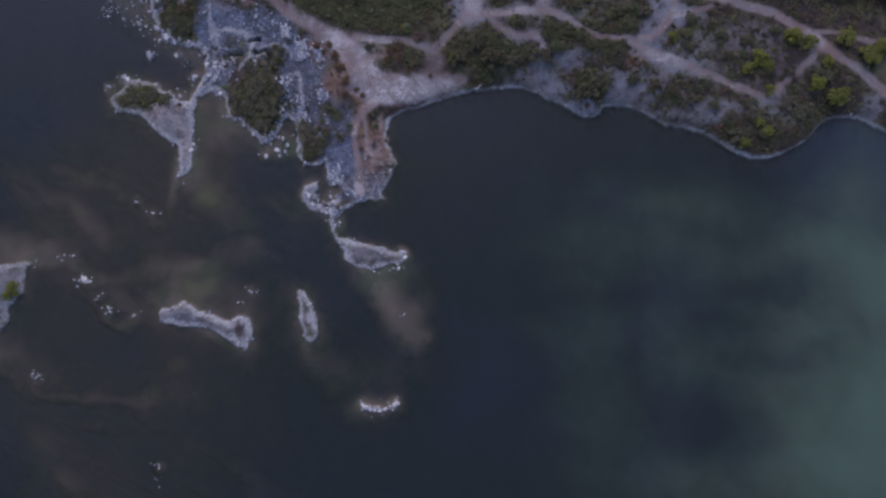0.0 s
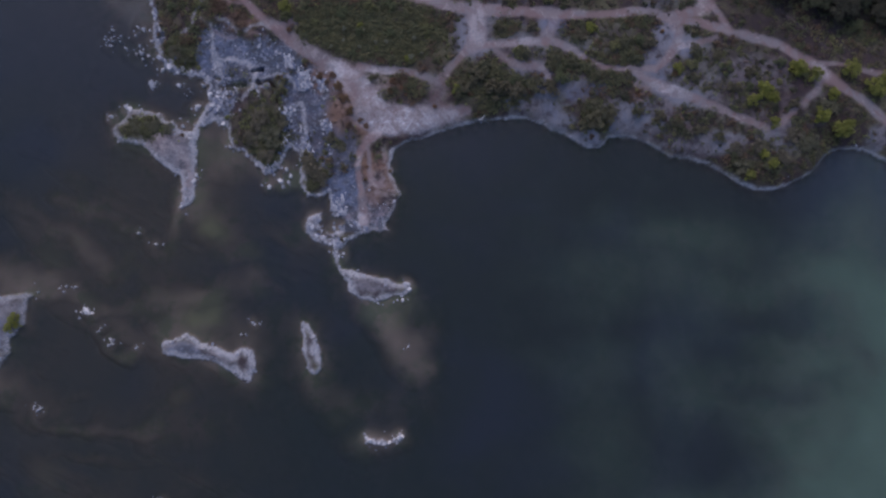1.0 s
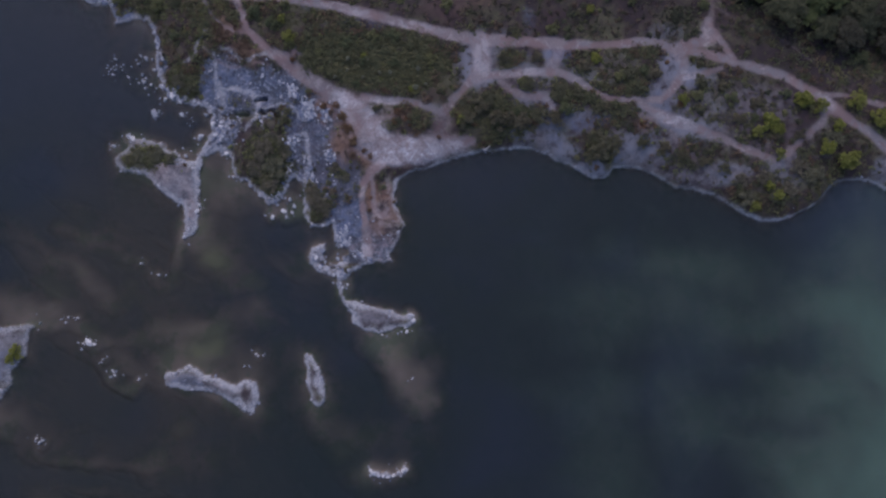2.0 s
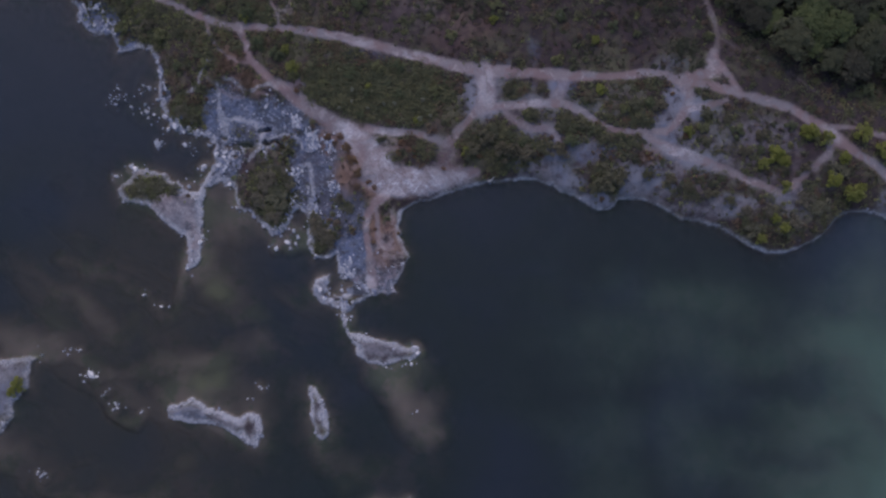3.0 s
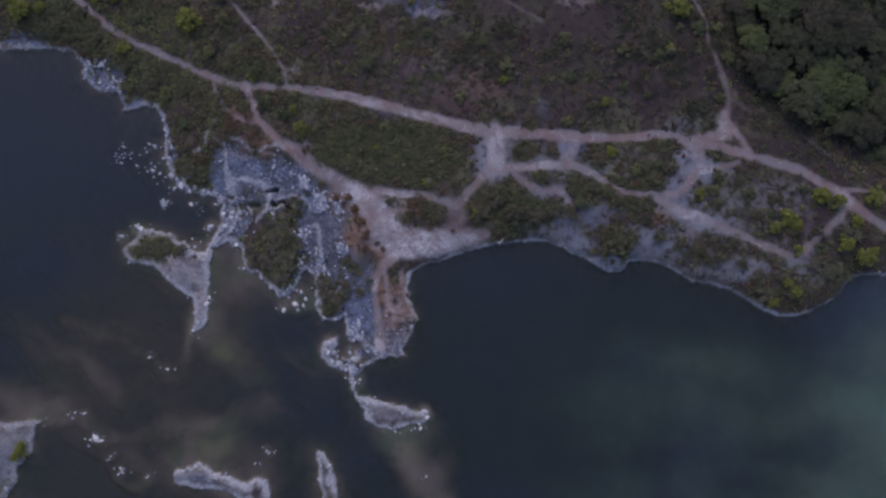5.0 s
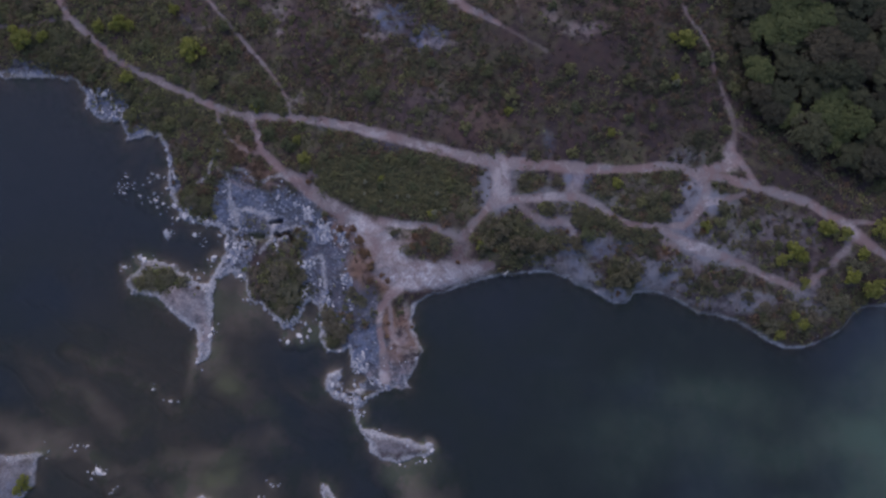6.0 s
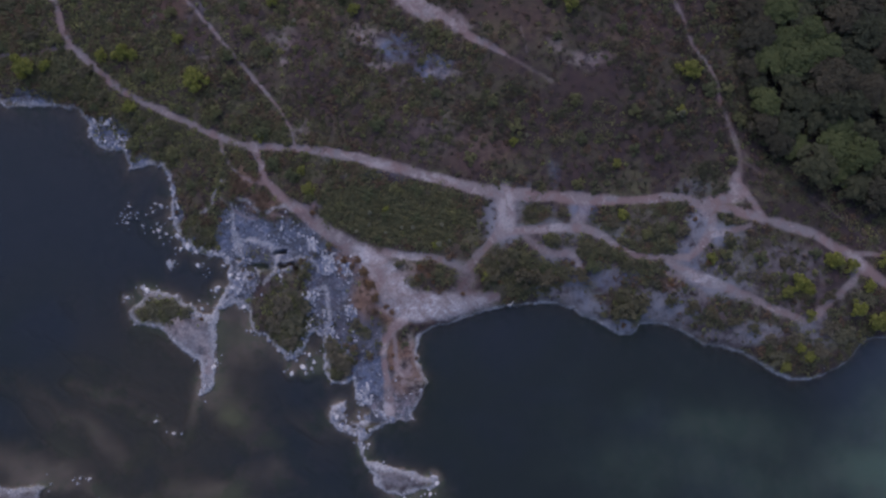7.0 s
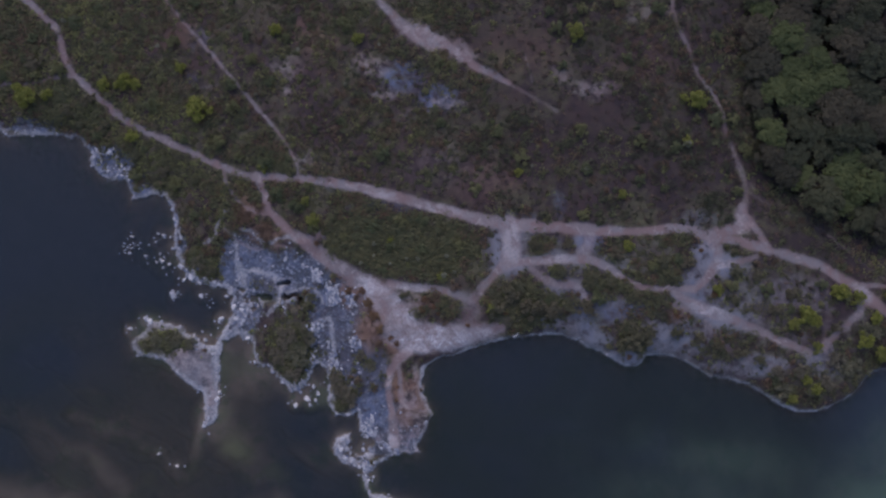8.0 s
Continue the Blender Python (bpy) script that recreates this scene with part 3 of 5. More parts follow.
BOULDERS_NORTH = [(-63.9, 52.8, 0.48), (-64.1, 49.9, 0.43), (-61.3, 49.4, 0.48), (-59.3, 53.3, 0.38), (-58.4, 52.9, 0.48), (-59.7, 51.9, 0.48), (-58.8, 49.8, 0.38), (-59.5, 48.3, 0.38), (-58.5, 48.5, 0.67), (-57.2, 48, 0.62), (-58.2, 47.4, 0.38), (-65.3, 51.1, 0.29), (-62.5, 50.7, 0.29), (-57.2, 52.7, 0.38), (-56.7, 50.7, 0.48), (-56.4, 42.8, 0.87), (-55.6, 43, 0.48), (-51.4, 42.5, 0.67), (-49.3, 41.3, 0.29), (-47, 42.4, 0.48), (-45.6, 40.7, 0.58), (-47.9, 38.6, 0.58), (-48.2, 38.1, 0.48), (-43.1, 35.3, 0.48), (-50.4, 35, 0.48), (-60.6, 38.5, 0.58), (-60, 38.1, 0.67), (-61.1, 38.7, 0.38), (-63.4, 36.9, 0.38), (-50.6, 45.5, 0.67), (-54.5, 45.3, 0.48), (-49.1, 44.9, 0.48)]
BOULDERS_SPIT = [(-55.1, 47.7, 0.58), (-53.1, 45.7, 0.67), (-51.7, 44.9, 0.58), (-41.8, 31.2, 0.48), (-50.1, 20.6, 0.48), (-48, 25.1, 0.58), (-47.7, 26.2, 0.48), (-52.5, 46.8, 0.48), (-53.9, 47, 0.48), (-34.6, 24.1, 0.87), (-32.7, 25.1, 0.77), (-31.7, 27.2, 0.48), (-30.9, 25.9, 0.58), (-31.3, 24.9, 0.58), (-32.3, 24.1, 0.48), (-26.6, 18.6, 0.42), (-27.2, 17.5, 0.37), (-26.8, 16.9, 0.48), (-26.2, 15.6, 0.37), (-25, 15, 0.32), (-23.7, 14, 0.48), (-23.1, 16.8, 0.58), (-22.9, 13.4, 0.48), (-22.2, 11.8, 0.38), (-22.6, 12.6, 0.38), (-21.4, 12.4, 0.38), (-25.8, 18, 0.26), (-25.3, 16.3, 0.26), (-49.9, 40.5, 0.29), (-45, 38.6, 0.58), (-44.2, 40.2, 0.58)]
BOULDERS_SOUTH = [(-10.4, 7.1, 0.58), (-9.9, 6.1, 0.77), (-11.1, 4.3, 0.48), (-11.3, 5, 0.38), (-17, -18.8, 0.48), (-16.5, -19.2, 0.58), (-15.7, -19.5, 0.48), (-14.9, -19.7, 0.38), (-14, -19.8, 0.38), (-13.1, -19.5, 0.38), (-12.3, -19, 0.38), (-11.5, -18.7, 0.48), (-11, -18.5, 0.48), (-37, 0.4, 0.38), (-36.6, 0.1, 0.34), (-10.1, -3.6, 0.29), (-66.3, 2.3, 0.77), (-65.4, 2, 0.58), (-67.2, 2.1, 0.38), (-63.6, -0.6, 0.34), (-61.8, -2.6, 0.48), (-61.5, -3.3, 0.38), (-62.2, -3.6, 0.38), (-57.2, -4, 0.38), (-74.7, -14.1, 0.38), (-74, -14.8, 0.58), (-73.4, -14.3, 0.38), (-57.6, 16, 0.48), (-54.5, 14, 0.43), (-63.6, 36.9, 0.38), (-51.7, -29.8, 0.34), (-52.5, -29.2, 0.29), (-51.9, -31.7, 0.29)]
BOULDERS_OUTER = [(-56.5, 42.9, 0.77), (-51.5, 42.6, 0.58), (-65, 50.5, 0.38), (-63.8, 50.8, 0.38), (-62.8, 51.3, 0.38), (-71.3, 6.3, 0.29), (-70.1, 6.6, 0.29), (-68.5, 6.5, 0.38), (-75.1, 5.6, 0.29), (-38.9, -1.6, 0.29), (-15.3, 3.8, 0.29)]
BRIGHT_A = [(-78.6, 1, 1.25), (-79.3, -0.4, 1.15), (-78, -0.2, 0.87), (49.5, 39.5, 1.92), (51.1, 38.4, 1.44), (47.6, 37.9, 1.25), (55.3, 43.1, 1.92), (58.2, 42.2, 1.44), (64.1, 42.8, 1.92), (67.7, 39.8, 2.5), (70, 41.2, 1.92), (51.2, 34.1, 1.44), (62.5, 33.1, 2.11), (64.1, 34, 1.15), (47.6, 25.5, 1.35), (35.5, 43.5, 1.35), (61.1, 38.9, 1.35), (59.1, 35, 1.73), (50.9, 27.2, 1.35), (49.6, 28.8, 1.15)]
BRIGHT_B = [(-82.1, 76.9, 2.4), (-83.7, 78.6, 1.54), (-68.7, 79.2, 1.63), (-64.7, 79.4, 1.92), (-62.9, 79, 1.35), (-51.9, 74.4, 2.5), (-63.7, 70, 1.44), (-40.4, 64.3, 1.06), (-31.8, 55.2, 1.44), (13.1, 87.3, 2.11), (32.7, 75.4, 2.31), (31.5, 68.3, 1.25), (-38.6, 88.4, 1.54), (3.1, 63.3, 1.06), (-24.3, 86.8, 1.35), (-55.1, 81.9, 1.25), (-78.7, 77.5, 1.35), (21, 50.8, 1.15), (55, 42.8, 1.25), (-1.7, 40.5, 1.15), (20.3, 59.4, 1.06), (-33, 58.6, 0.96), (-18.6, 51.8, 0.77), (-10.1, 45.7, 0.96)]
PALE_SPRIGS = [(-21.2, 51.2, 0.48), (-21.3, 49.1, 0.39), (-17.9, 50.8, 0.39), (-18.5, 47.8, 0.39), (-15.8, 48.6, 0.43), (-13.9, 48.6, 0.48), (-9.6, 45.9, 0.63), (-9.1, 49.1, 0.48), (-7.8, 46.5, 0.39), (-23.4, 48, 0.39), (-75.9, 90.4, 0.58), (-59.1, 85.6, 0.58), (-41.8, 77, 0.39), (-26.5, 78.7, 0.39), (14.4, 63.6, 0.58), (5.3, 64.3, 0.39), (31.3, 67.9, 0.68), (-2.5, 84, 0.39), (-20.7, 85.7, 0.39), (-34.7, 84.8, 0.48)]
DARK_A = [(22, 35.4, 2.88), (20.1, 34, 1.92), (24.3, 36.3, 1.92), (1.6, 42.8, 2.5), (4.9, 40.5, 2.88), (8.1, 40, 2.31), (11.4, 41, 2.11), (-0.7, 40.5, 2.11), (14.2, 40.5, 1.92), (3.1, 44.2, 1.73), (18, 44.7, 1.73), (15.3, 45.6, 1.54), (21.7, 42.4, 1.44), (26.5, 48, 1.92), (30.7, 48, 1.73), (19.1, 49.4, 1.54), (5.5, 51.1, 1.35), (11.1, 51.1, 1.25), (9.7, 46.6, 1.73), (14.3, 44.2, 1.44)]
DARK_B = [(-35.9, 35.4, 2.5), (-34.4, 32.6, 2.5), (-37.2, 32.6, 2.11), (-34.8, 29.8, 1.92), (-32.6, 35.4, 1.73), (-26.8, 27.1, 2.31), (-25.4, 25.3, 1.73), (-27.8, 28.9, 1.54), (-23.6, 32.6, 1.35), (-58.5, 34.9, 1.54), (-55.2, 35.1, 1.73), (-52.8, 34.3, 1.35), (-51.4, 48.5, 1.92), (-49.5, 47.1, 1.35), (-21.7, 30.8, 1.15), (46.4, 27.3, 1.92), (50.5, 27.3, 1.73), (53.2, 28.2, 1.54), (57, 30.9, 2.11), (54.4, 31.8, 1.73), (60.1, 36.4, 2.31), (48.8, 30, 1.73), (45.1, 30, 1.35)]
DARK_C = [(28.9, 36.3, 1.54), (32.6, 35.4, 1.73), (35.7, 34.1, 1.44), (38.9, 33.1, 1.54), (42.5, 31.8, 1.44), (38.6, 46.6, 1.73), (42.2, 45.6, 1.54), (47.6, 42.8, 1.73), (44.7, 40, 1.54), (38.4, 41.9, 1.35), (51, 37.3, 1.54), (54.7, 37.3, 1.35), (27.2, 41, 1.25), (38.4, 49.7, 0.67), (-71.7, 76.5, 2.11), (-75.5, 75, 1.73), (-68.5, 72, 1.92), (-73.4, 72.5, 1.54), (-63.3, 67, 1.92), (-58.3, 64, 1.73), (-52.4, 62.1, 1.54), (-81, 83.1, 1.92), (-85.3, 88.3, 2.11)]
RUSTY_A = [(-22.3, 41.4, 1.73), (-21.3, 39.1, 1.92), (-20.2, 36.8, 1.73), (-23.3, 43.3, 1.35), (-25.6, 43.3, 1.35), (-12.7, 41.9, 1.25), (-11, 40.6, 1.35), (-13.1, 40.2, 1.06), (-5.6, 37.6, 0.77), (-13.4, 26.7, 0.7), (-18.5, 35.4, 1.15), (-17.5, 34.5, 0.96), (-31, 51.2, 1.15), (35.2, 42.6, 1.06), (29, 39.1, 1.15), (-17.3, 27.3, 0.67), (-17.5, 25.1, 0.67), (-10.5, 39.5, 0.77)]
RUSTY_B = [(35.2, 42.8, 1.25), (28.8, 39.8, 1.06), (30.9, 38.9, 0.87), (25.1, 40.4, 0.87), (20.6, 45.1, 0.96), (27.7, 41, 0.77), (33.2, 50, 0.96), (0.6, 39.6, 0.96), (38.5, 42.4, 0.77)]
FOREST_EDGE = [(43, 104.6), (41.8, 93.3), (41.3, 83.3), (41.4, 73.4), (42.2, 64.6), (47.5, 58.8), (54.8, 54.5), (63.7, 51.7), (75.5, 47.4)]
LIGHT_CROWNS = [(49.3, 78.3), (50.6, 77.5), (45.1, 88.3), (46.2, 86.8), (56.8, 64.1), (57.7, 61.2), (59.7, 58.9), (42.3, 69.4), (52.6, 79.4), (56.4, 57.0), (47.8, 76.1)]
DARK_PATCHES = [(-25.3, 32.1, 3.5, 2.3, 0.8), (-26.9, 36, 2.1, 1.7, 0.6), (-37.3, 39, 2.3, 1, 0.5), (-28.4, 39, 1.7, 1.5, 0.65), (-34.4, 43.4, 2.1, 0.8, 0.7), (-22.8, 28.2, 1.9, 2.4, 0.6), (-38.9, 44.4, 2.4, 0.8, 0.5), (-20.4, 31.3, 1.4, 3.9, 0.6), (-31.6, 40, 2.5, 2.5, 0.35), (-24.3, 38.7, 1.2, 2.7, 0.5), (-40.3, 40.2, 1.9, 1, 0.4)]
LOG = (2.9, 36.1)
STUMP = (-16.5, 42.5)

# ---------------------------------------------------------------- numeric helpers
F = np.float32


def lattice(ix, iy, seed):
    h = (ix.astype(np.int64) * 374761393 + iy.astype(np.int64) * 668265263 + seed * 974634521) & 0xFFFFFFFF
    h = ((h ^ (h >> 13)) * 1274126177) & 0xFFFFFFFF
    return ((h ^ (h >> 16)) & 0xFFFF).astype(F) / F(65535)


def rough(x, y, size, seed, octaves=3):
    """Fractal value noise of -1..1; size: metres of the largest swell."""
    total, amp, norm = np.zeros(np.shape(x), F), 1.0, 0.0
    for o in range(octaves):
        u, v = x / size + 17.3 * o, y / size - 9.1 * o
        iu, iv = np.floor(u), np.floor(v)
        fu, fv = (u - iu).astype(F), (v - iv).astype(F)
        fu, fv = fu * fu * (3 - 2 * fu), fv * fv * (3 - 2 * fv)
        a, b = lattice(iu, iv, seed + o), lattice(iu + 1, iv, seed + o)
        c, d = lattice(iu, iv + 1, seed + o), lattice(iu + 1, iv + 1, seed + o)
        total += amp * ((a * (1 - fu) + b * fu) * (1 - fv) + (c * (1 - fu) + d * fu) * fv)
        norm += amp
        amp *= 0.5
        size *= 0.5
    return total / norm * 2 - 1


def smooth(a, b, v):
    t = np.clip((v - a) / (b - a), 0, 1)
    return t * t * (3 - 2 * t)


def line_distance(line, x, y):
    best = np.full(np.shape(x), 1e9, F)
    for (ax, ay), (bx, by) in zip(line[:-1], line[1:]):
        dx, dy = bx - ax, by - ay
        s = np.clip(((x - ax) * dx + (y - ay) * dy) / (dx * dx + dy * dy + 1e-9), 0, 1)
        best = np.minimum(best, (x - ax - s * dx) ** 2 + (y - ay - s * dy) ** 2)
    return np.sqrt(best)


def belt(line, x, y):
    """Distance to a line of changing width and the line's half-width there."""
    best, wide = np.full(np.shape(x), 1e9, F), np.zeros(np.shape(x), F)
    for (ax, ay, aw), (bx, by, bw) in zip(line[:-1], line[1:]):
        dx, dy = bx - ax, by - ay
        s = np.clip(((x - ax) * dx + (y - ay) * dy) / (dx * dx + dy * dy + 1e-9), 0, 1)
        d, w = np.hypot(x - ax - s * dx, y - ay - s * dy), aw + (bw - aw) * s
        closer = d - w < best - wide
        best, wide = np.where(closer, d, best), np.where(closer, w, wide)
    return best, wide


def inside(ring, x, y):
    """Signed distance to a closed ring, positive inside."""
    odd = np.zeros(np.shape(x), bool)
    for (ax, ay), (bx, by) in zip(ring, ring[1:] + ring[:1]):
        if ay != by:
            odd ^= ((ay > y) != (by > y)) & (x < (bx - ax) * (y - ay) / (by - ay) + ax)
    d = line_distance(ring + ring[:1], x, y)
    return np.where(odd, d, -d)


def curve(points, steps=3, closed=False):
    """A smooth line through the points."""
    p = [np.array(q, float) for q in points]
    n = len(p)
    out = []
    for i in range(n if closed else n - 1):
        a, b, c, d = (p[(i + k) % n] if closed else p[min(max(i + k, 0), n - 1)] for k in (-1, 0, 1, 2))
        for s in range(steps):
            t = s / steps
            out.append(tuple(0.5 * (2 * b + (c - a) * t + (2 * a - 5 * b + 4 * c - d) * t * t + (3 * b - a - 3 * c + d) * t ** 3)))
    return out if closed else out + [tuple(p[-1])]


def spread(blobs, x, y, edge=0.55):
    """A 0..1 field of soft oval patches."""
    total = np.zeros(np.shape(x), F)
    for cx, cy, rx, ry, w in blobs:
        r = np.sqrt(((x - cx) / rx) ** 2 + ((y - cy) / ry) ** 2)
        total = np.maximum(total, w * (1 - smooth(1 - edge, 1 + edge, r)))
    return total


BOULDERS = BOULDERS_NORTH + BOULDERS_SPIT + BOULDERS_SOUTH + BOULDERS_OUTER
MAINLAND = (SHORE_WEST + SHORE_RUBBLE + SHORE_HEADLAND + SHORE_BAY + SHORE_EAST
            + [(3000, 60), (3000, 3000), (-3000, 3000), (-3000, 90)])
ISLES = [ISLE_HEATH, ISLE_EYE, ISLE_DUMBBELL, ISLE_OVAL, ISLE_WESTERN, ISLE_KNOB, ISLE_ARC]
TRAIL_LINES = [(w, curve(p, 3)) for w, p in TRAILS]
RIDGE_LINES = [(w, a, curve(p, 3)) for w, a, p in RIDGES]
STREAK_LINES = [(w, curve(p, 3)) for w, p in STREAKS]


def near(ring, x, y, pad):
    xs, ys = [p[0] for p in ring], [p[1] for p in ring]
    return (x > min(xs) - pad) & (x < max(xs) + pad) & (y > min(ys) - pad) & (y < max(ys) + pad)


def fields(x, y):
    """Everything that the plan says about the places x, y: heights and covers."""
    x, y = x.astype(F), y.astype(F)
    wx = x + 0.55 * rough(x, y, 2.4, 11) + 0.42 * rough(x, y, 0.9, 13, 2)
    wy = y + 0.55 * rough(x, y, 2.4, 12) + 0.42 * rough(x, y, 0.9, 14, 2)
    calm = 1 - 0.55 * smooth(-20, -8, x)
    main = inside(MAINLAND, x + calm * (wx - x), y + calm * (wy - y))
    isle = np.full(x.shape, -40.0, F)
    ix, iy = x + 0.75 * (wx - x), y + 0.75 * (wy - y)
    for ring in ISLES:
        m = near(ring, x, y, 30)
        if m.any():
            isle[m] = np.maximum(isle[m], inside(curve(ring, 2, True), ix[m], iy[m]))
    land = np.maximum(main, isle)

    trail = np.zeros(x.shape, F)
    for w, line in TRAIL_LINES:
        m = near(line, x, y, 5)
        if m.any():
            tx, ty = x[m] + 0.28 * (wx - x)[m], y[m] + 0.28 * (wy - y)[m]
            d, half = belt(line, tx, ty)
            d += 0.24 * np.minimum(half, 1.2) * rough(tx, ty, 3.2, 15)
            trail[m] = np.maximum(trail[m], w * (1 - smooth(0.4 * half, 1.2 * half + 0.2, d)))
    trail *= smooth(0.1, 0.8, land) * np.clip(0.95 + 0.2 * rough(x, y, 7, 17), 0, 1)

    streak = np.zeros(x.shape, F)
    for w, line in STREAK_LINES:
        m = near(line, x, y, w + 3)
        if m.any():
            d = line_distance(line, wx[m], wy[m])
            streak[m] = np.maximum(streak[m], (1 - smooth(0.5 * w, 1.4 * w, d)) * (0.75 + 0.25 * rough(x[m], y[m], 2, 16)))

    gx, gy = x + 1.6 * rough(x, y, 5, 21), y + 1.6 * rough(x, y, 5, 22)
    rubble = np.maximum(spread(RUBBLE, gx, gy), spread(RUBBLE_NORTH, gx, gy))
    patch, slate = np.maximum(spread(PATCH, gx, gy), spread(PATCH_PLAZA, gx, gy)), np.maximum(spread(SLATE, gx, gy), spread(SLATE_WEST, gx, gy))
    thicket = np.maximum(spread(THICKET, gx, gy, 0.3), spread(THICKET_FAR, gx, gy, 0.3))
    bare = np.maximum(np.maximum(spread(BARE, gx, gy) * 1.1, spread(RUBBLE_EAST, gx, gy)), np.maximum(spread(BARE_WEST, gx, gy), spread(BARE_INNER, gx, gy)))
    pale = np.maximum(spread(PALE, gx, gy, 0.5), spread(PALE_INNER, gx, gy, 0.6))
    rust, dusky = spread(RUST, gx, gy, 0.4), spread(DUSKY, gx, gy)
    chalk, blocks, furrow = spread(CHALK, gx, gy), spread(BLOCKS, gx, gy), spread(FURROWS, gx, gy)
    pool = spread(POOLS, x + 0.9 * (wx - x), y + 0.9 * (wy - y), 0.5) * 1.25
    dark_patch = spread(DARK_PATCHES, gx, gy, 0.7)
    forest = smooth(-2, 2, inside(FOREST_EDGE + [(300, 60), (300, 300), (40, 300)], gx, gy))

    # heights: a steep little bluff round the bay, a low rubble shore in the west
    east = smooth(-20, -8, x)
    rise = 3.1 * (1 - np.exp(-np.maximum(main, 0) / (7.5 - 4.5 * east)))
    isle_rise = 0.75 * (1 - np.exp(-np.maximum(isle, 0) / 1.4))
    fall = 0.35 + 0.5 * rough(x, y, 60, 31)
    up = np.maximum(rise * (0.86 + 0.14 * fall) - 1.0 * rubble * (1 - east) * smooth(0, 9, rise + 6), isle_rise)
    up = np.where(land > 0, 0.10 + np.maximum(up, 0.25 * smooth(0, 1.0, land)), 0)
    bumps = 0.10 * rough(x, y, 1.6, 32) + 0.28 * rough(x, y, 9, 33)
    up += np.where(land > 0, bumps * smooth(0, 3, land) * (1 - 0.75 * trail), 0)
    up += np.where(land > 0, 0.22 * rubble * np.abs(rough(x, y, 1.1, 34, 2)), 0)
    up -= 0.12 * trail

    # the lake's bed: stony ridges and shoals in the west, sand banks and weed in the east
    sx, sy = gx + 2.6 * rough(x, y, 12, 23, 3), gy + 2.6 * rough(x, y, 12, 24, 3)
    shoal = 0.8 * spread(SHALLOW, sx, sy, 0.7)
    for w, a, line in RIDGE_LINES:
        m = near(line, x, y, 3 * w + 4)
        if m.any():
            shoal[m] = np.maximum(shoal[m], a * (1 - smooth(0, 2.6 * w + 0.6, line_distance(line, sx[m], sy[m]))))
    shoal = np.clip(shoal * (1 + 0.35 * rough(x, y, 5, 44, 4)) + (0.24 * rough(x, y, 13, 41, 4) + 0.20 * rough(x, y, 4.5, 40, 3)) * (1 - smooth(-35, 0, x)), 0, 1.2)
    wisp = rough(0.3 * (0.88 * x - 0.47 * y), 0.47 * x + 0.88 * y, 5, 46, 4)
    shoal = np.maximum(shoal, 0.95 * np.clip(wisp - 0.08, 0, 1) * (1 - smooth(-38, -12, x)) * (1 - smooth(32, 46, y)))
    for bx, by, br in BOULDERS:
        m = near([(bx, by)], x, y, 2.6)
        if br > 0.3 and m.any():
            shoal[m] = np.maximum(shoal[m], (0.3 if by > 40 else 0.8) * (1 - smooth(0.5 * br, 2.2, np.hypot(sx[m] * 0.3 + x[m] * 0.7 - bx, sy[m] * 0.3 + y[m] * 0.7 - by))))
    slant = rough(0.5 * (x + 1.7 * y), 1.6 * (x - 0.5 * y) * 0.5, 10, 45, 4)
    south = 1 - smooth(8, 24, y + 4 * rough(x, y, 18, 47))
    bank = np.clip(0.8 * spread(SANDBANK, sx, sy, 0.95) + south * (0.08 * smooth(5, 24, x) + 0.74 * smooth(25, 80, x)) - 0.38 * spread(WEEDBED, sx + 2 * rough(x, y, 7, 48), sy + 2 * rough(x, y, 7, 49), 0.98)
                   + (0.17 * slant + 0.15 * rough(x, y, 14, 42, 4) + 0.10 * rough(x, y, 5, 50, 3)) * smooth(0, 25, x), 0, 1.3)
    broken = np.clip(0.75 + 0.75 * rough(x, y, 4.5, 55, 4), 0.15, 1.2)
    olive, mud = spread(OLIVE_BED, sx, sy, 0.8) * broken, spread(MUD_BED, sx, sy, 0.8) * broken
    shoal = np.maximum(shoal, np.maximum(0.85 * olive, 0.9 * mud))
    shelf = np.exp(np.minimum(land, 0) / (1.6 + 2.2 * (1 - east)))
    depth = 1.7 * np.exp(-2.2 * np.maximum(shoal * 1.0, bank * 0.8)) * (1 - 0.84 * shelf) + 0.1
    depth += 0.06 * rough(x, y, 3, 43)
    up = np.maximum(up, 0.06)
    up += (-0.24 - up) * smooth(0.36, 0.7, pool)
    z = np.where(land > 0, up, -np.maximum(depth, 0.08))
    return dict(z=z, land=land, main=main, isle=isle, trail=trail, rubble=rubble, patch=patch, slate=slate,
                thicket=thicket, rust=rust, dusky=dusky, forest=forest, bank=bank, shoal=shoal, east=east, bare=np.clip(bare, 0, 1), streak=streak, pale=pale,
                chalk=chalk, blocks=blocks, furrow=furrow, pool=pool, olive=olive, mud=mud, dark_patch=dark_patch)


# ---------------------------------------------------------------- materials
def material(name, roughness=0.9, specular=0.2):
    m = bpy.data.materials.new(name)
    m.use_nodes = True
    shader = m.node_tree.nodes["Principled BSDF"]
    shader.inputs["Roughness"].default_value = roughness
    shader.inputs["Specular IOR Level"].default_value = specular
    return m, m.node_tree, shader


def node(tree, kind, **values):
    n = tree.nodes.new(kind)
    for key, value in values.items():
        n.inputs[key].default_value = value
    return n


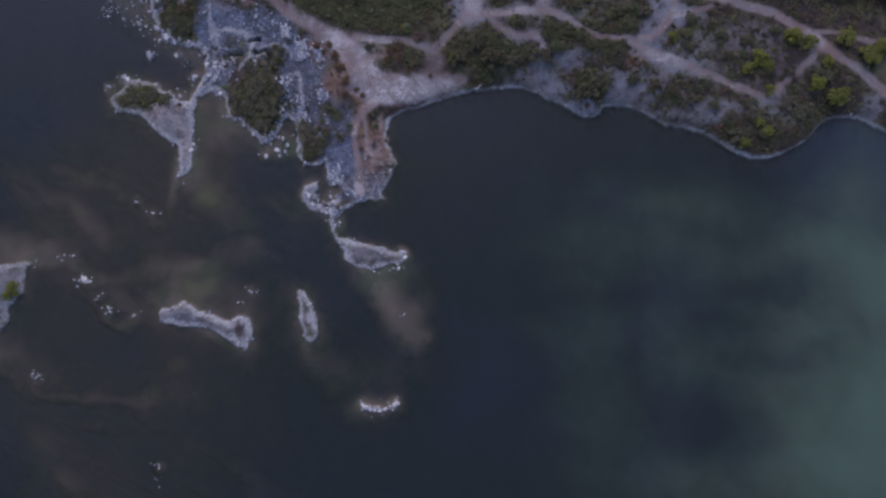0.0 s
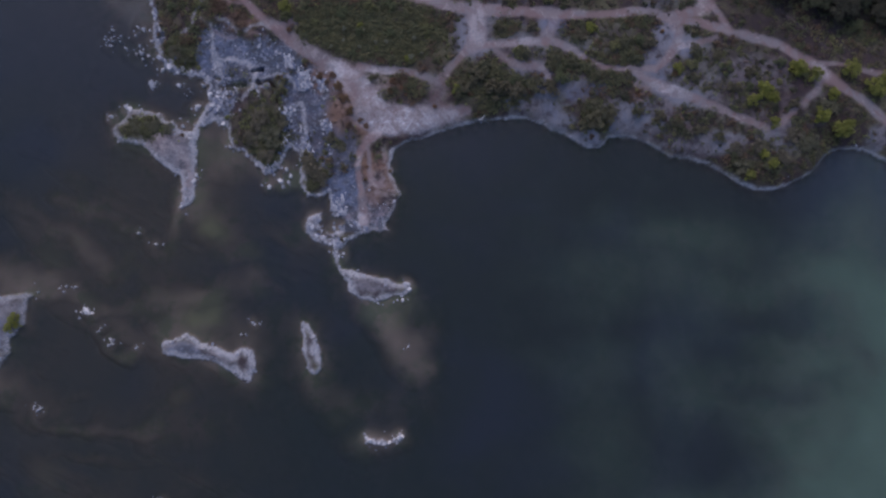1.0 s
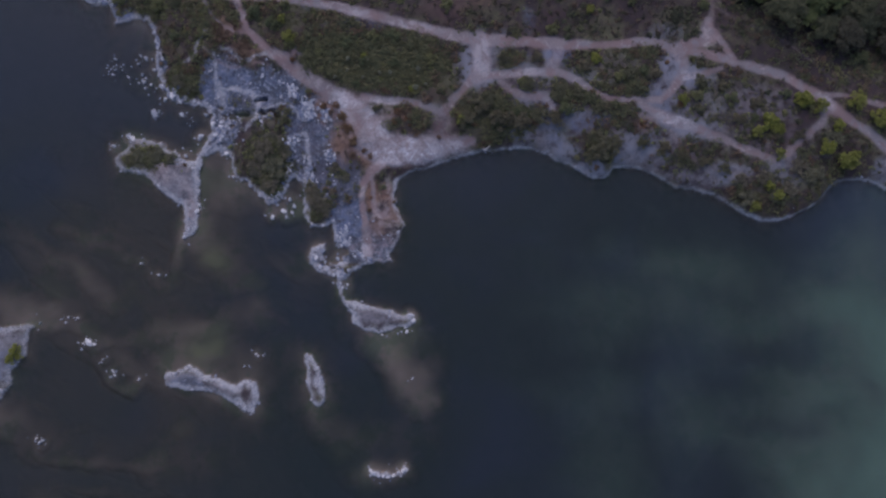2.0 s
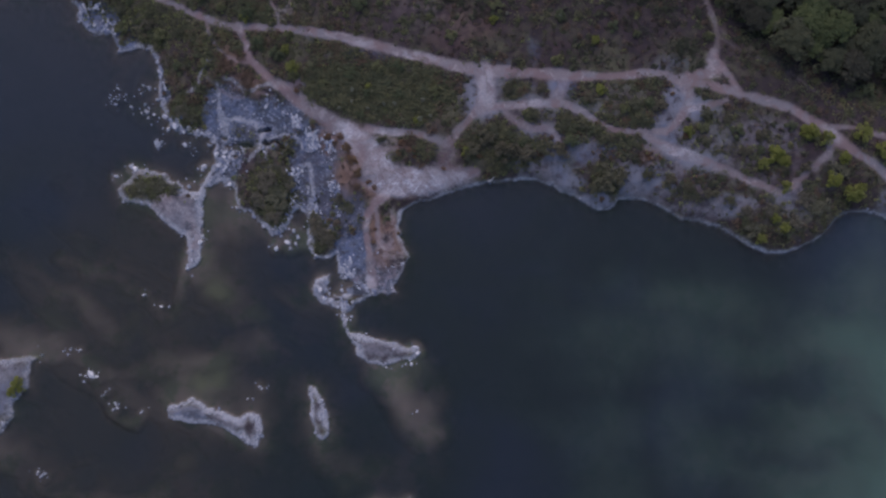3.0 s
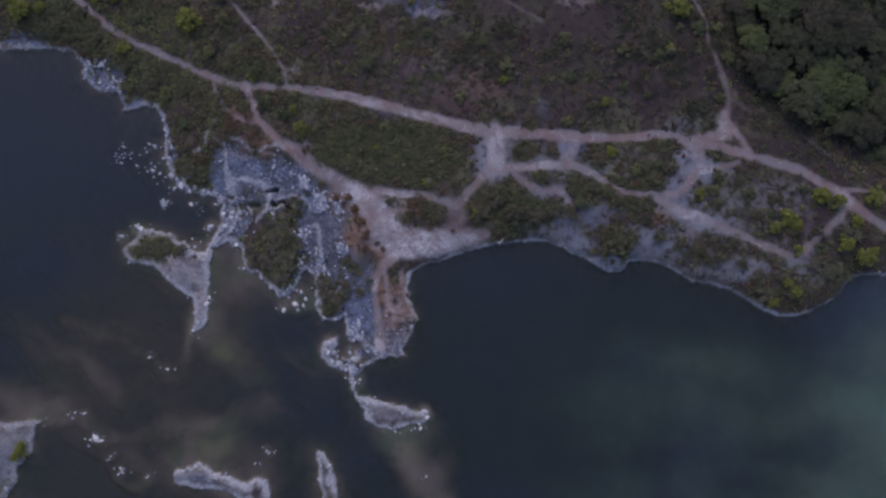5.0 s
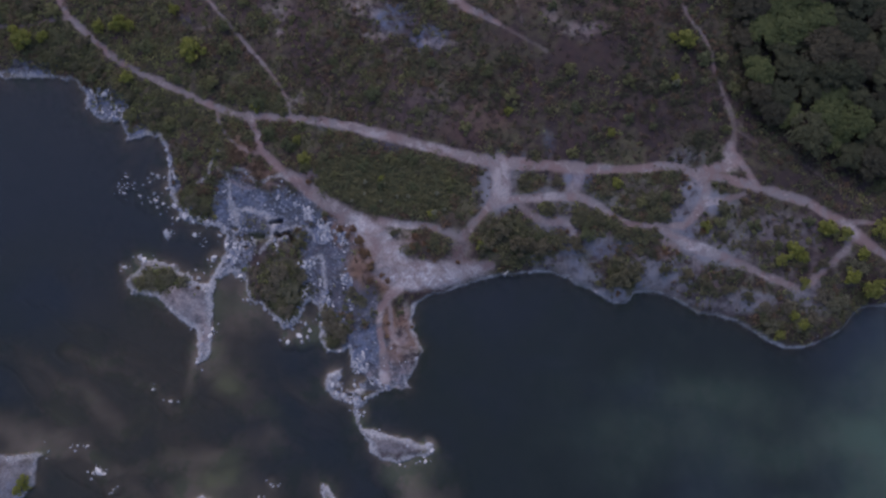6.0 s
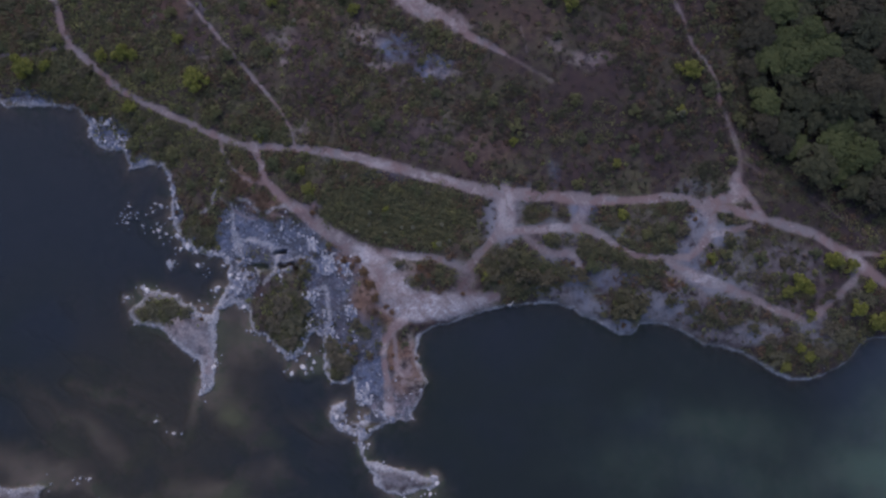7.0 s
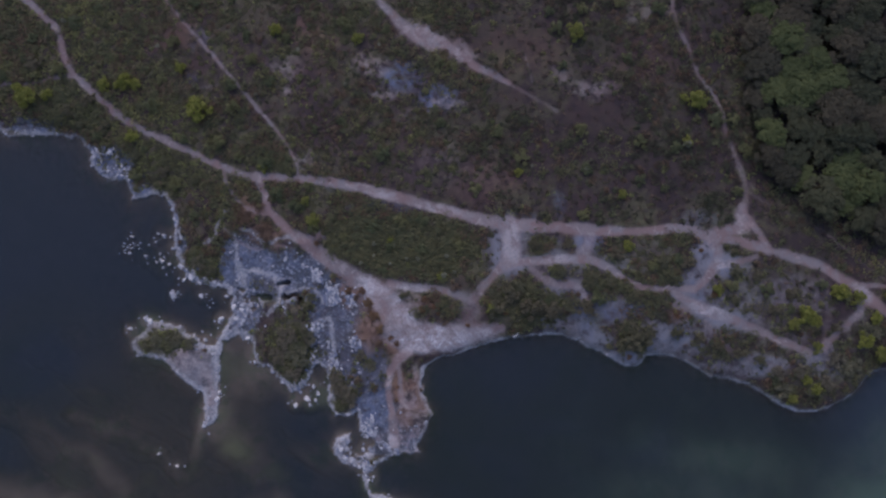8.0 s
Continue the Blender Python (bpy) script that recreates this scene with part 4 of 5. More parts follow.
def noise_node(tree, scale, detail=4.0, rough_=0.6, distort=0.0):
    where = tree.nodes.new("ShaderNodeNewGeometry")
    n = node(tree, "ShaderNodeTexNoise", Scale=scale, Detail=detail, Roughness=rough_, Distortion=distort)
    tree.links.new(where.outputs["Position"], n.inputs["Vector"])
    return n.outputs["Fac"]


def ramp(tree, fac, low, high):
    n = node(tree, "ShaderNodeMapRange")
    n.inputs["From Min"].default_value, n.inputs["From Max"].default_value = low, high
    n.interpolation_type = "SMOOTHSTEP"
    tree.links.new(fac, n.inputs["Value"])
    return n.outputs["Result"]


def calc(tree, op, a, b):
    n = tree.nodes.new("ShaderNodeMath")
    n.operation = op
    n.use_clamp = op in ("ADD", "SUBTRACT")
    for i, v in enumerate((a, b)):
        if isinstance(v, (int, float)):
            n.inputs[i].default_value = v
        else:
            tree.links.new(v, n.inputs[i])
    return n.outputs[0]


def blend(tree, fac, a, b):
    n = tree.nodes.new("ShaderNodeMix")
    n.data_type = "RGBA"
    for socket, v in ((n.inputs[0], fac), (n.inputs[6], a), (n.inputs[7], b)):
        if isinstance(v, tuple):
            socket.default_value = (*v, 1)
        elif isinstance(v, (int, float)):
            socket.default_value = v
        else:
            tree.links.new(v, socket)
    return n.outputs[2]


def field(tree, name):
    n = tree.nodes.new("ShaderNodeAttribute")
    n.attribute_name = name
    return n.outputs["Fac"]


def bump(tree, shader, fac, strength, distance):
    n = node(tree, "ShaderNodeBump", Strength=strength, Distance=distance)
    tree.links.new(fac, n.inputs["Height"])
    tree.links.new(n.outputs[0], shader.inputs["Normal"])


def shards(tree, scale):
    """A random tone for each angular fragment of broken stone."""
    where = tree.nodes.new("ShaderNodeNewGeometry")
    n = node(tree, "ShaderNodeTexVoronoi", Scale=scale, Randomness=1.0)
    tree.links.new(where.outputs["Position"], n.inputs["Vector"])
    split = tree.nodes.new("ShaderNodeSeparateColor")
    tree.links.new(n.outputs["Color"], split.inputs[0])
    return split.outputs[0]


def ground_material():
    m, t, s = material("heath_soil_sand_and_stone", 0.95, 0.1)
    fine, mid, wide = noise_node(t, 3.2, 5, 0.7), noise_node(t, 0.75, 5, 0.65, 0.4), noise_node(t, 0.14, 4)
    soil = blend(t, ramp(t, mid, 0.35, 0.65), SOIL_DARK, SOIL_RED)
    soil = blend(t, calc(t, "MULTIPLY", ramp(t, fine, 0.5, 0.75), 0.5), soil, SOIL_PALE)
    moss = blend(t, ramp(t, fine, 0.35, 0.65), MOSS_DARK, MOSS_LIGHT)
    heath = blend(t, ramp(t, calc(t, "ADD", calc(t, "MULTIPLY", wide, 0.6), calc(t, "MULTIPLY", mid, 0.5)), 0.48, 0.66), soil, moss)
    heath = blend(t, calc(t, "MULTIPLY", field(t, "thicket"), 0.85), heath, moss)
    heath = blend(t, calc(t, "MULTIPLY", field(t, "rust"), ramp(t, fine, 0.3, 0.6)), heath, RUST_SOIL)
    heath = blend(t, calc(t, "MULTIPLY", field(t, "furrow"), ramp(t, mid, 0.3, 0.6)), heath, SOIL_RED)
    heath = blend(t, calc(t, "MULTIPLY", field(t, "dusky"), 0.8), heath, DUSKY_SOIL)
    # ground inside the wood's edge is blended to the darkest ground colour
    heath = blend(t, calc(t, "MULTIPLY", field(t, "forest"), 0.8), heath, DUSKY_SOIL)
    lilac = blend(t, ramp(t, fine, 0.35, 0.65), BARE_GREY, BARE_LILAC)
    lilac = blend(t, calc(t, "MULTIPLY", ramp(t, wide, 0.45, 0.62), 0.4), lilac, STONE_BLUE)
    heath = blend(t, ramp(t, calc(t, "MULTIPLY", field(t, "bare"), calc(t, "ADD", calc(t, "MULTIPLY", mid, 1.3), 0.0)), 0.12, 0.78), heath, lilac)
    heath = blend(t, calc(t, "MULTIPLY", field(t, "pale"), ramp(t, mid, 0.25, 0.55)), heath, blend(t, ramp(t, fine, 0.3, 0.7), PALE_BLUE, SAND_GREY))
    stone = blend(t, ramp(t, fine, 0.42, 0.66), STONE_DARK, STONE_LIGHT)
    stone = blend(t, calc(t, "MULTIPLY", ramp(t, mid, 0.45, 0.65), 0.75), stone, STONE_BLUE)
    stone = blend(t, calc(t, "MULTIPLY", ramp(t, noise_node(t, 0.22, 5, 0.7, 1.2), 0.44, 0.55), 0.7), stone, STONE_DEEP)
    shard = shards(t, 2.6)
    stone = blend(t, ramp(t, calc(t, "MULTIPLY", shard, calc(t, "ADD", mid, 0.35)), 0.66, 0.82), stone, STONE_LIGHT)
    broken = ramp(t, mid, 0.25, 0.6)
    heath = blend(t, ramp(t, calc(t, "MULTIPLY", calc(t, "ADD", field(t, "rubble"), 0.0), calc(t, "ADD", broken, 0.35)), 0.25, 0.7), heath, stone)
    heath = blend(t, calc(t, "MULTIPLY", field(t, "slate"), calc(t, "MULTIPLY", broken, ramp(t, noise_node(t, 0.45, 5, 0.7, 0.8), 0.3, 0.6))), heath, STONE_BLUE)
    # dark purple-grey patches laid over the broken stone
    heath = blend(t, calc(t, "MULTIPLY", field(t, "dark_patch"), ramp(t, mid, 0.28, 0.6)), heath, blend(t, fine, PURPLE_DARK, PURPLE_LILAC))
    heath = blend(t, calc(t, "MULTIPLY", field(t, "rust"), ramp(t, mid, 0.3, 0.65)), heath, RUST_SOIL)
    sand = blend(t, ramp(t, fine, 0.3, 0.7), SAND_PINK, SAND_PALE)
    sand = blend(t, calc(t, "MULTIPLY", ramp(t, wide, 0.45, 0.6), 0.5), sand, SAND_GREY)
    sand = blend(t, calc(t, "MULTIPLY", ramp(t, noise_node(t, 0.26, 5, 0.7, 0.5), 0.46, 0.58), 0.9), sand, SAND_ROSE)
    sand = blend(t, calc(t, "MULTIPLY", field(t, "chalk"), ramp(t, noise_node(t, 0.42, 6, 0.72, 0.7), 0.36, 0.56)), sand, blend(t, ramp(t, fine, 0.3, 0.7), CHALK_BLUE, CHALK_WHITE))
    sand = blend(t, calc(t, "MULTIPLY", ramp(t, noise_node(t, 0.5, 5, 0.75, 0.8), 0.55, 0.66), 0.7), sand, SAND_WHITE)
    dry = blend(t, ramp(t, fine, 0.35, 0.65), SAND_PALE, SAND_WHITE)
    rim = blend(t, ramp(t, fine, 0.3, 0.7), STONE_LIGHT, RIM_PALE)
    heath = blend(t, calc(t, "MULTIPLY", field(t, "rim"), calc(t, "MULTIPLY", ramp(t, fine, 0.25, 0.5), ramp(t, mid, 0.25, 0.5))), heath, rim)
    frayed = calc(t, "ADD", field(t, "trail"), calc(t, "MULTIPLY", calc(t, "SUBTRACT", fine, 0.3), 0.5))
    heath = blend(t, calc(t, "MULTIPLY", ramp(t, frayed, 0.22, 1.0), calc(t, "ADD", calc(t, "MULTIPLY", field(t, "trail"), 0.75), 0.22)), heath, sand)
    dry = blend(t, calc(t, "MULTIPLY", ramp(t, noise_node(t, 0.33, 5, 0.7, 0.5), 0.45, 0.58), 0.7), dry, SAND_ROSE)
    heath = blend(t, calc(t, "MULTIPLY", field(t, "patch"), ramp(t, mid, 0.36, 0.62)), heath, dry)
    bed = blend(t, ramp(t, calc(t, "ADD", calc(t, "MULTIPLY", wide, 0.7), calc(t, "MULTIPLY", mid, 0.3)), 0.47, 0.58), BED_MUD, BED_WEED)
    bed = blend(t, field(t, "olive"), bed, BED_OLIVE)
    bed = blend(t, field(t, "mud"), bed, BED_MUD)
    bed = blend(t, field(t, "bank"), bed, BED_SAND)
    heath = blend(t, field(t, "under"), heath, bed)
    t.links.new(heath, s.inputs["Base Color"])
    bump(t, s, fine, 0.6, 0.12)
    return m


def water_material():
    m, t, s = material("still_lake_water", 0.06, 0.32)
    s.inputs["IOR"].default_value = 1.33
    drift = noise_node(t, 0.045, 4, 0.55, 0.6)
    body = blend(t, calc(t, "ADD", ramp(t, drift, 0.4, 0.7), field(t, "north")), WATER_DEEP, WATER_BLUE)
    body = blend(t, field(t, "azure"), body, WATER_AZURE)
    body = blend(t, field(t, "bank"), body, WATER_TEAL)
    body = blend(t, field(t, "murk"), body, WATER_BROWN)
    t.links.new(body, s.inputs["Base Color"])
    ripple = noise_node(t, 1.3, 3, 0.6)
    bump(t, s, ripple, 0.10, 0.05)
    clear = t.nodes.new("ShaderNodeBsdfTransparent")
    clear.inputs[0].default_value = (0.90, 0.92, 0.92, 1)
    mix = t.nodes.new("ShaderNodeMixShader")
    t.links.new(field(t, "turbid"), mix.inputs[0])
    t.links.new(clear.outputs[0], mix.inputs[1])
    t.links.new(s.outputs[0], mix.inputs[2])
    t.links.new(mix.outputs[0], t.nodes["Material Output"].inputs["Surface"])
    return m


def leaf_material(name, dark, light, third, share=0.3, cast=False):
    """Foliage: each leaf cluster takes its own tone, each plant its own cast."""
    m, t, s = material(name, 0.75, 0.15)
    leaf = t.nodes.new("ShaderNodeNewGeometry").outputs["Random Per Island"]
    plant = field(t, "cast") if cast else t.nodes.new("ShaderNodeObjectInfo").outputs["Random"]
    tone = blend(t, leaf, dark, light)
    tone = blend(t, calc(t, "MULTIPLY", ramp(t, calc(t, "ADD", calc(t, "MULTIPLY", plant, 0.6), calc(t, "MULTIPLY", noise_node(t, 0.35, 3), 0.6)), 0.45, 0.8), share), tone, third)
    t.links.new(tone, s.inputs["Base Color"])
    glow = t.nodes.new("ShaderNodeBsdfTranslucent")
    t.links.new(tone, glow.inputs[0])
    mix = t.nodes.new("ShaderNodeMixShader")
    mix.inputs[0].default_value = 0.5
    t.links.new(s.outputs[0], mix.inputs[1])
    t.links.new(glow.outputs[0], mix.inputs[2])
    t.links.new(mix.outputs[0], t.nodes["Material Output"].inputs["Surface"])
    return m


def mixed_leaf_material(name, tones):
    """Foliage of many kinds of plant: each plant takes one of the tones, its leaves vary a little."""
    m, t, s = material(name, 0.75, 0.15)
    leaf = t.nodes.new("ShaderNodeNewGeometry").outputs["Random Per Island"]
    kinds = t.nodes.new("ShaderNodeValToRGB")
    kinds.color_ramp.interpolation = "CONSTANT"
    for i, (share, colour) in enumerate(tones):
        stop = kinds.color_ramp.elements[0] if i == 0 else kinds.color_ramp.elements.new(share)
        stop.position, stop.color = share, (*colour, 1)
    kinds.color_ramp.elements.remove(kinds.color_ramp.elements[-1])
    t.links.new(field(t, "cast"), kinds.inputs[0])
    shade = t.nodes.new("ShaderNodeMix")
    shade.data_type, shade.blend_type = "RGBA", "MULTIPLY"
    shade.inputs[0].default_value = 1.0
    t.links.new(kinds.outputs[0], shade.inputs[6])
    t.links.new(blend(t, leaf, (0.84, 0.84, 0.85), (1.15, 1.15, 1.13)), shade.inputs[7])
    tone = shade.outputs[2]
    t.links.new(tone, s.inputs["Base Color"])
    glow = t.nodes.new("ShaderNodeBsdfTranslucent")
    t.links.new(tone, glow.inputs[0])
    mix = t.nodes.new("ShaderNodeMixShader")
    mix.inputs[0].default_value = 0.45
    t.links.new(s.outputs[0], mix.inputs[1])
    t.links.new(glow.outputs[0], mix.inputs[2])
    t.links.new(mix.outputs[0], t.nodes["Material Output"].inputs["Surface"])
    return m


def stone_material(name, tint):
    m, t, s = material(name, 0.9, 0.2)
    fine = noise_node(t, 4.0, 5, 0.7)
    each = t.nodes.new("ShaderNodeObjectInfo").outputs["Random"]
    isle = t.nodes.new("ShaderNodeNewGeometry").outputs["Random Per Island"]
    c = blend(t, ramp(t, calc(t, "ADD", calc(t, "MULTIPLY", fine, 0.8), calc(t, "MULTIPLY", each, 0.3)), 0.4, 0.75), BOULDER_GREY, BOULDER_WHITE)
    c = blend(t, calc(t, "MULTIPLY", isle, tint), c, STONE_BLUE)
    t.links.new(c, s.inputs["Base Color"])
    bump(t, s, fine, 0.5, 0.1)
    return m


def slab_material():
    """Broken slabs: each block its own tone from dark blue-grey to bleached."""
    m, t, s = material("blue_grey_slab_stone", 0.9, 0.2)
    fine = noise_node(t, 3.0, 5, 0.7)
    each = calc(t, "ADD", calc(t, "MULTIPLY", t.nodes.new("ShaderNodeObjectInfo").outputs["Random"], 0.55), calc(t, "MULTIPLY", t.nodes.new("ShaderNodeNewGeometry").outputs["Random Per Island"], 0.45))
    c = blend(t, ramp(t, each, 0.15, 0.6), STONE_BLUE, STONE_LIGHT)
    c = blend(t, ramp(t, calc(t, "ADD", each, calc(t, "MULTIPLY", calc(t, "SUBTRACT", fine, 0.4), 0.5)), 0.5, 0.85), c, SLAB_PALE)
    t.links.new(c, s.inputs["Base Color"])
    bump(t, s, fine, 0.5, 0.08)
    return m


def wood_material(name, dark, light):
    m, t, s = material(name, 0.9, 0.1)
    t.links.new(blend(t, noise_node(t, 6, 5, 0.7), dark, light), s.inputs["Base Color"])
    return m


SOIL_DARK, SOIL_RED, SOIL_PALE = (0.026, 0.021, 0.023), (0.042, 0.028, 0.029), (0.050, 0.039, 0.041)
MOSS_DARK, MOSS_LIGHT = (0.041, 0.040, 0.027), (0.070, 0.067, 0.041)
CHALK_BLUE, CHALK_WHITE = (0.20, 0.205, 0.24), (0.44, 0.42, 0.435)
BED_OLIVE = (0.16, 0.165, 0.10)
PALE_BLUE = (0.108, 0.116, 0.148)
BARE_GREY, BARE_LILAC = (0.098, 0.098, 0.114), (0.142, 0.138, 0.156)
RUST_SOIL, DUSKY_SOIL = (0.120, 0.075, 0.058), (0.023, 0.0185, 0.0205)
STONE_DARK, STONE_LIGHT, STONE_BLUE, RIM_PALE = (0.040, 0.044, 0.058), (0.13, 0.14, 0.175), (0.071, 0.088, 0.141), (0.285, 0.283, 0.293)
STONE_DEEP = (0.026, 0.032, 0.040)
BOULDER_GREY, BOULDER_WHITE = (0.26, 0.265, 0.29), (0.43, 0.42, 0.42)
PURPLE_DARK, PURPLE_LILAC = (0.030, 0.029, 0.036), (0.072, 0.066, 0.082)
SLAB_PALE = (0.275, 0.28, 0.305)
SAND_ROSE = (0.130, 0.093, 0.094)
SAND_WHITE = (0.235, 0.208, 0.214)
SAND_PINK, SAND_PALE, SAND_GREY = (0.125, 0.103, 0.109), (0.155, 0.135, 0.141), (0.120, 0.120, 0.137)
BED_MUD, BED_WEED, BED_SAND = (0.185, 0.15, 0.128), (0.11, 0.12, 0.082), (0.10, 0.15, 0.125)
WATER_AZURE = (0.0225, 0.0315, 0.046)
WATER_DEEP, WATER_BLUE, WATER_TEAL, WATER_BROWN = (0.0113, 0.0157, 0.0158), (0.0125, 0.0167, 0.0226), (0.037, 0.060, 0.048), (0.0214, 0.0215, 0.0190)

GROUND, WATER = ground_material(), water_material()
SLAB = slab_material()
STONE, SHARDS = stone_material("bleached_boulder_stone", 0.12), stone_material("blue_grey_rubble_stone", 0.85)
TUFT = mixed_leaf_material("mixed_heath_leaves", [(0.0, (0.042, 0.040, 0.032)), (0.16, (0.072, 0.052, 0.046)), (0.26, (0.054, 0.055, 0.036)), (0.38, (0.096, 0.070, 0.054)), (0.46, (0.069, 0.069, 0.040)),
                                                  (0.58, (0.084, 0.085, 0.046)), (0.70, (0.104, 0.102, 0.056)), (0.82, (0.124, 0.100, 0.066)), (0.90, (0.150, 0.142, 0.076))])
SPRIG = leaf_material("light_green_tuft_leaves", (0.12, 0.135, 0.05), (0.19, 0.205, 0.08), (0.14, 0.15, 0.07), 0.8, True)
HEATH_LEAF = leaf_material("mid_green_shrub_leaves", (0.068, 0.08, 0.046), (0.11, 0.126, 0.066), (0.15, 0.148, 0.07), 0.7)
BUSHY = mixed_leaf_material("mixed_bush_leaves", [(0.0, (0.048, 0.052, 0.035)), (0.16, (0.062, 0.054, 0.042)), (0.24, (0.067, 0.072, 0.045)), (0.36, (0.100, 0.070, 0.050)), (0.46, (0.086, 0.092, 0.052)),
                                                   (0.58, (0.104, 0.103, 0.056)), (0.70, (0.116, 0.092, 0.064)), (0.78, (0.134, 0.134, 0.062)), (0.90, (0.172, 0.170, 0.072))])
TREE_LEAF = leaf_material("broad_tree_leaves", (0.042, 0.047, 0.031), (0.062, 0.069, 0.042), (0.076, 0.080, 0.046), 0.9)
TREE_LIGHT = leaf_material("light_tree_leaves", (0.058, 0.072, 0.033), (0.086, 0.106, 0.044), (0.102, 0.120, 0.050), 0.8)
TREE_BROWN = leaf_material("brownish_tree_leaves", (0.046, 0.046, 0.034), (0.064, 0.062, 0.043), (0.080, 0.071, 0.050), 0.8)
BRIGHT_LEAF = leaf_material("yellow_green_leaves", (0.115, 0.130, 0.030), (0.200, 0.208, 0.052), (0.145, 0.152, 0.048), 0.6)
DARK_LEAF = leaf_material("olive_shrub_leaves", (0.080, 0.081, 0.052), (0.108, 0.107, 0.064), (0.112, 0.096, 0.070), 0.6)
MOSS_LEAF = leaf_material("mossy_olive_leaves", (0.098, 0.098, 0.068), (0.135, 0.134, 0.088), (0.125, 0.108, 0.086), 0.6)
RUST_LEAF = leaf_material("russet_shrub_leaves", (0.120, 0.072, 0.047), (0.170, 0.105, 0.064), (0.135, 0.105, 0.060), 0.6)
PALE_LEAF = leaf_material("pale_sage_leaves", (0.135, 0.140, 0.100), (0.215, 0.218, 0.165), (0.18, 0.18, 0.13), 0.5)
BARK = wood_material("grey_brown_bark", (0.06, 0.05, 0.042), (0.15, 0.125, 0.105))
DRIFT = wood_material("bleached_wood", (0.35, 0.33, 0.32), (0.55, 0.53, 0.51))


# ---------------------------------------------------------------- mesh helpers
def mesh_of(name, verts, faces, mat, smooth_shade=False):
    """A mesh from arrays: verts (n, 3), faces (m, 3 or 4)."""
    me = bpy.data.meshes.new(name)
    verts, faces = np.ascontiguousarray(verts, F), np.ascontiguousarray(faces, np.int32)
    k = faces.shape[1]
    me.vertices.add(len(verts))
    me.vertices.foreach_set("co", verts.ravel())
    me.loops.add(faces.size)
    me.loops.foreach_set("vertex_index", faces.ravel())
    me.polygons.add(len(faces))
    me.polygons.foreach_set("loop_start", np.arange(0, faces.size, k, dtype=np.int32))
    me.polygons.foreach_set("use_smooth", np.full(len(faces), smooth_shade))
    me.update(calc_edges=True)
    me.materials.append(mat)
    return me


def put_field(me, name, values):
    me.attributes.new(name, "FLOAT", "POINT").data.foreach_set("value", np.ascontiguousarray(values, F).ravel())


def part(name, me, parent, label=""):
    ob = new(name, me)
    ob.parent = parent
    return tagged(ob, label)


def stations(low, high, step, far):
    """Even steps from low to high, then ever wider ones out to far on both sides."""
    out, s, v = [], step, high
    while v < far:
        s *= 1.22
        v += s
        out.append(v)
    middle = list(np.arange(low, high + step / 2, step))
    return np.array([low - (v - high) for v in reversed(out)] + middle + out)


def grid_faces(nx, ny):
    i = np.arange(nx * ny).reshape(ny, nx)
    return np.stack([i[:-1, :-1], i[:-1, 1:], i[1:, 1:], i[1:, :-1]], -1).reshape(-1, 4)


# ---------------------------------------------------------------- ground, footpaths and lake
STEP = 0.25
xs, ys = stations(-92, 92, STEP, 2600), stations(-38, 106, STEP, 2600)
gx, gy = np.meshgrid(xs, ys)
gx, gy = gx.ravel(), gy.ravel()
FIELD = fields(gx, gy)
co = np.stack([gx, gy, FIELD["z"]], 1)
quads = grid_faces(len(xs), len(ys))
narrow = np.where(FIELD["isle"] > FIELD["main"], 1.0, 0.42 + 0.25 * (1 - FIELD["east"]) + 0.06 * smooth(10, 30, gx))
rim = (1 - smooth(0.4, 1.5, FIELD["land"] / narrow + 0.6 * rough(gx, gy, 2, 51))) * (FIELD["land"] > 0) * (1 - 0.45 * FIELD["east"] * (1 - smooth(-0.35, 0.3, rough(gx, gy, 4, 52))))
COVER = {k: FIELD[k] for k in ("trail", "rubble", "patch", "slate", "thicket", "rust", "dusky", "forest", "bare", "pale", "chalk", "furrow", "olive", "mud", "dark_patch")}
COVER["bank"] = np.clip(FIELD["bank"], 0, 1)
COVER["rim"] = np.maximum(rim * (0.62 + 0.38 * smooth(-62, -50, gx)), 0.85 * FIELD["streak"] * (FIELD["land"] > 0))
COVER["under"] = 1 - smooth(-0.15, 0.05, FIELD["z"])


def with_cover(me, pick=None):
    for key, values in COVER.items():
        put_field(me, key, values if pick is None else values[pick])
    return me


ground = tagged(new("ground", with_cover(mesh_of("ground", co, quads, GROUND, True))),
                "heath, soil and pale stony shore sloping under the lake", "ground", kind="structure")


def overlay(name, chosen, lift, label, category):
    """Part of the ground as a skin of its own, a few millimetres above the sheet."""
    used, where = np.unique(quads[chosen], return_inverse=True)
    skin = mesh_of(name, co[used] + np.array([0, 0, lift], F), where.reshape(-1, 4), GROUND, True)
    return tagged(new(name, with_cover(skin, used)), label, category, kind="structure")


middle = {k: FIELD[k][quads].mean(1) for k in ("trail", "land", "main", "isle", "rubble")}
mx, my = gx[quads].mean(1), gy[quads].mean(1)
inner = (np.abs(mx) < 95) & (my < 108)
worn = (middle["trail"] > 0.3) & inner
overlay("footpath", worn, 0.006, "branching footpaths of pale pinkish trodden sand through heath", "footpath")
stony = (middle["rubble"] > 0.5) & (middle["land"] > 0.05) & (middle["main"] >= middle["isle"]) & inner & ~worn
overlay("rocky_shore", stony, 0.006, "rough shore of blue-grey broken rock with pale edges", "rocky shore")
dry_isle = (middle["isle"] > 0.05) & (middle["isle"] > middle["main"]) & inner & ~worn
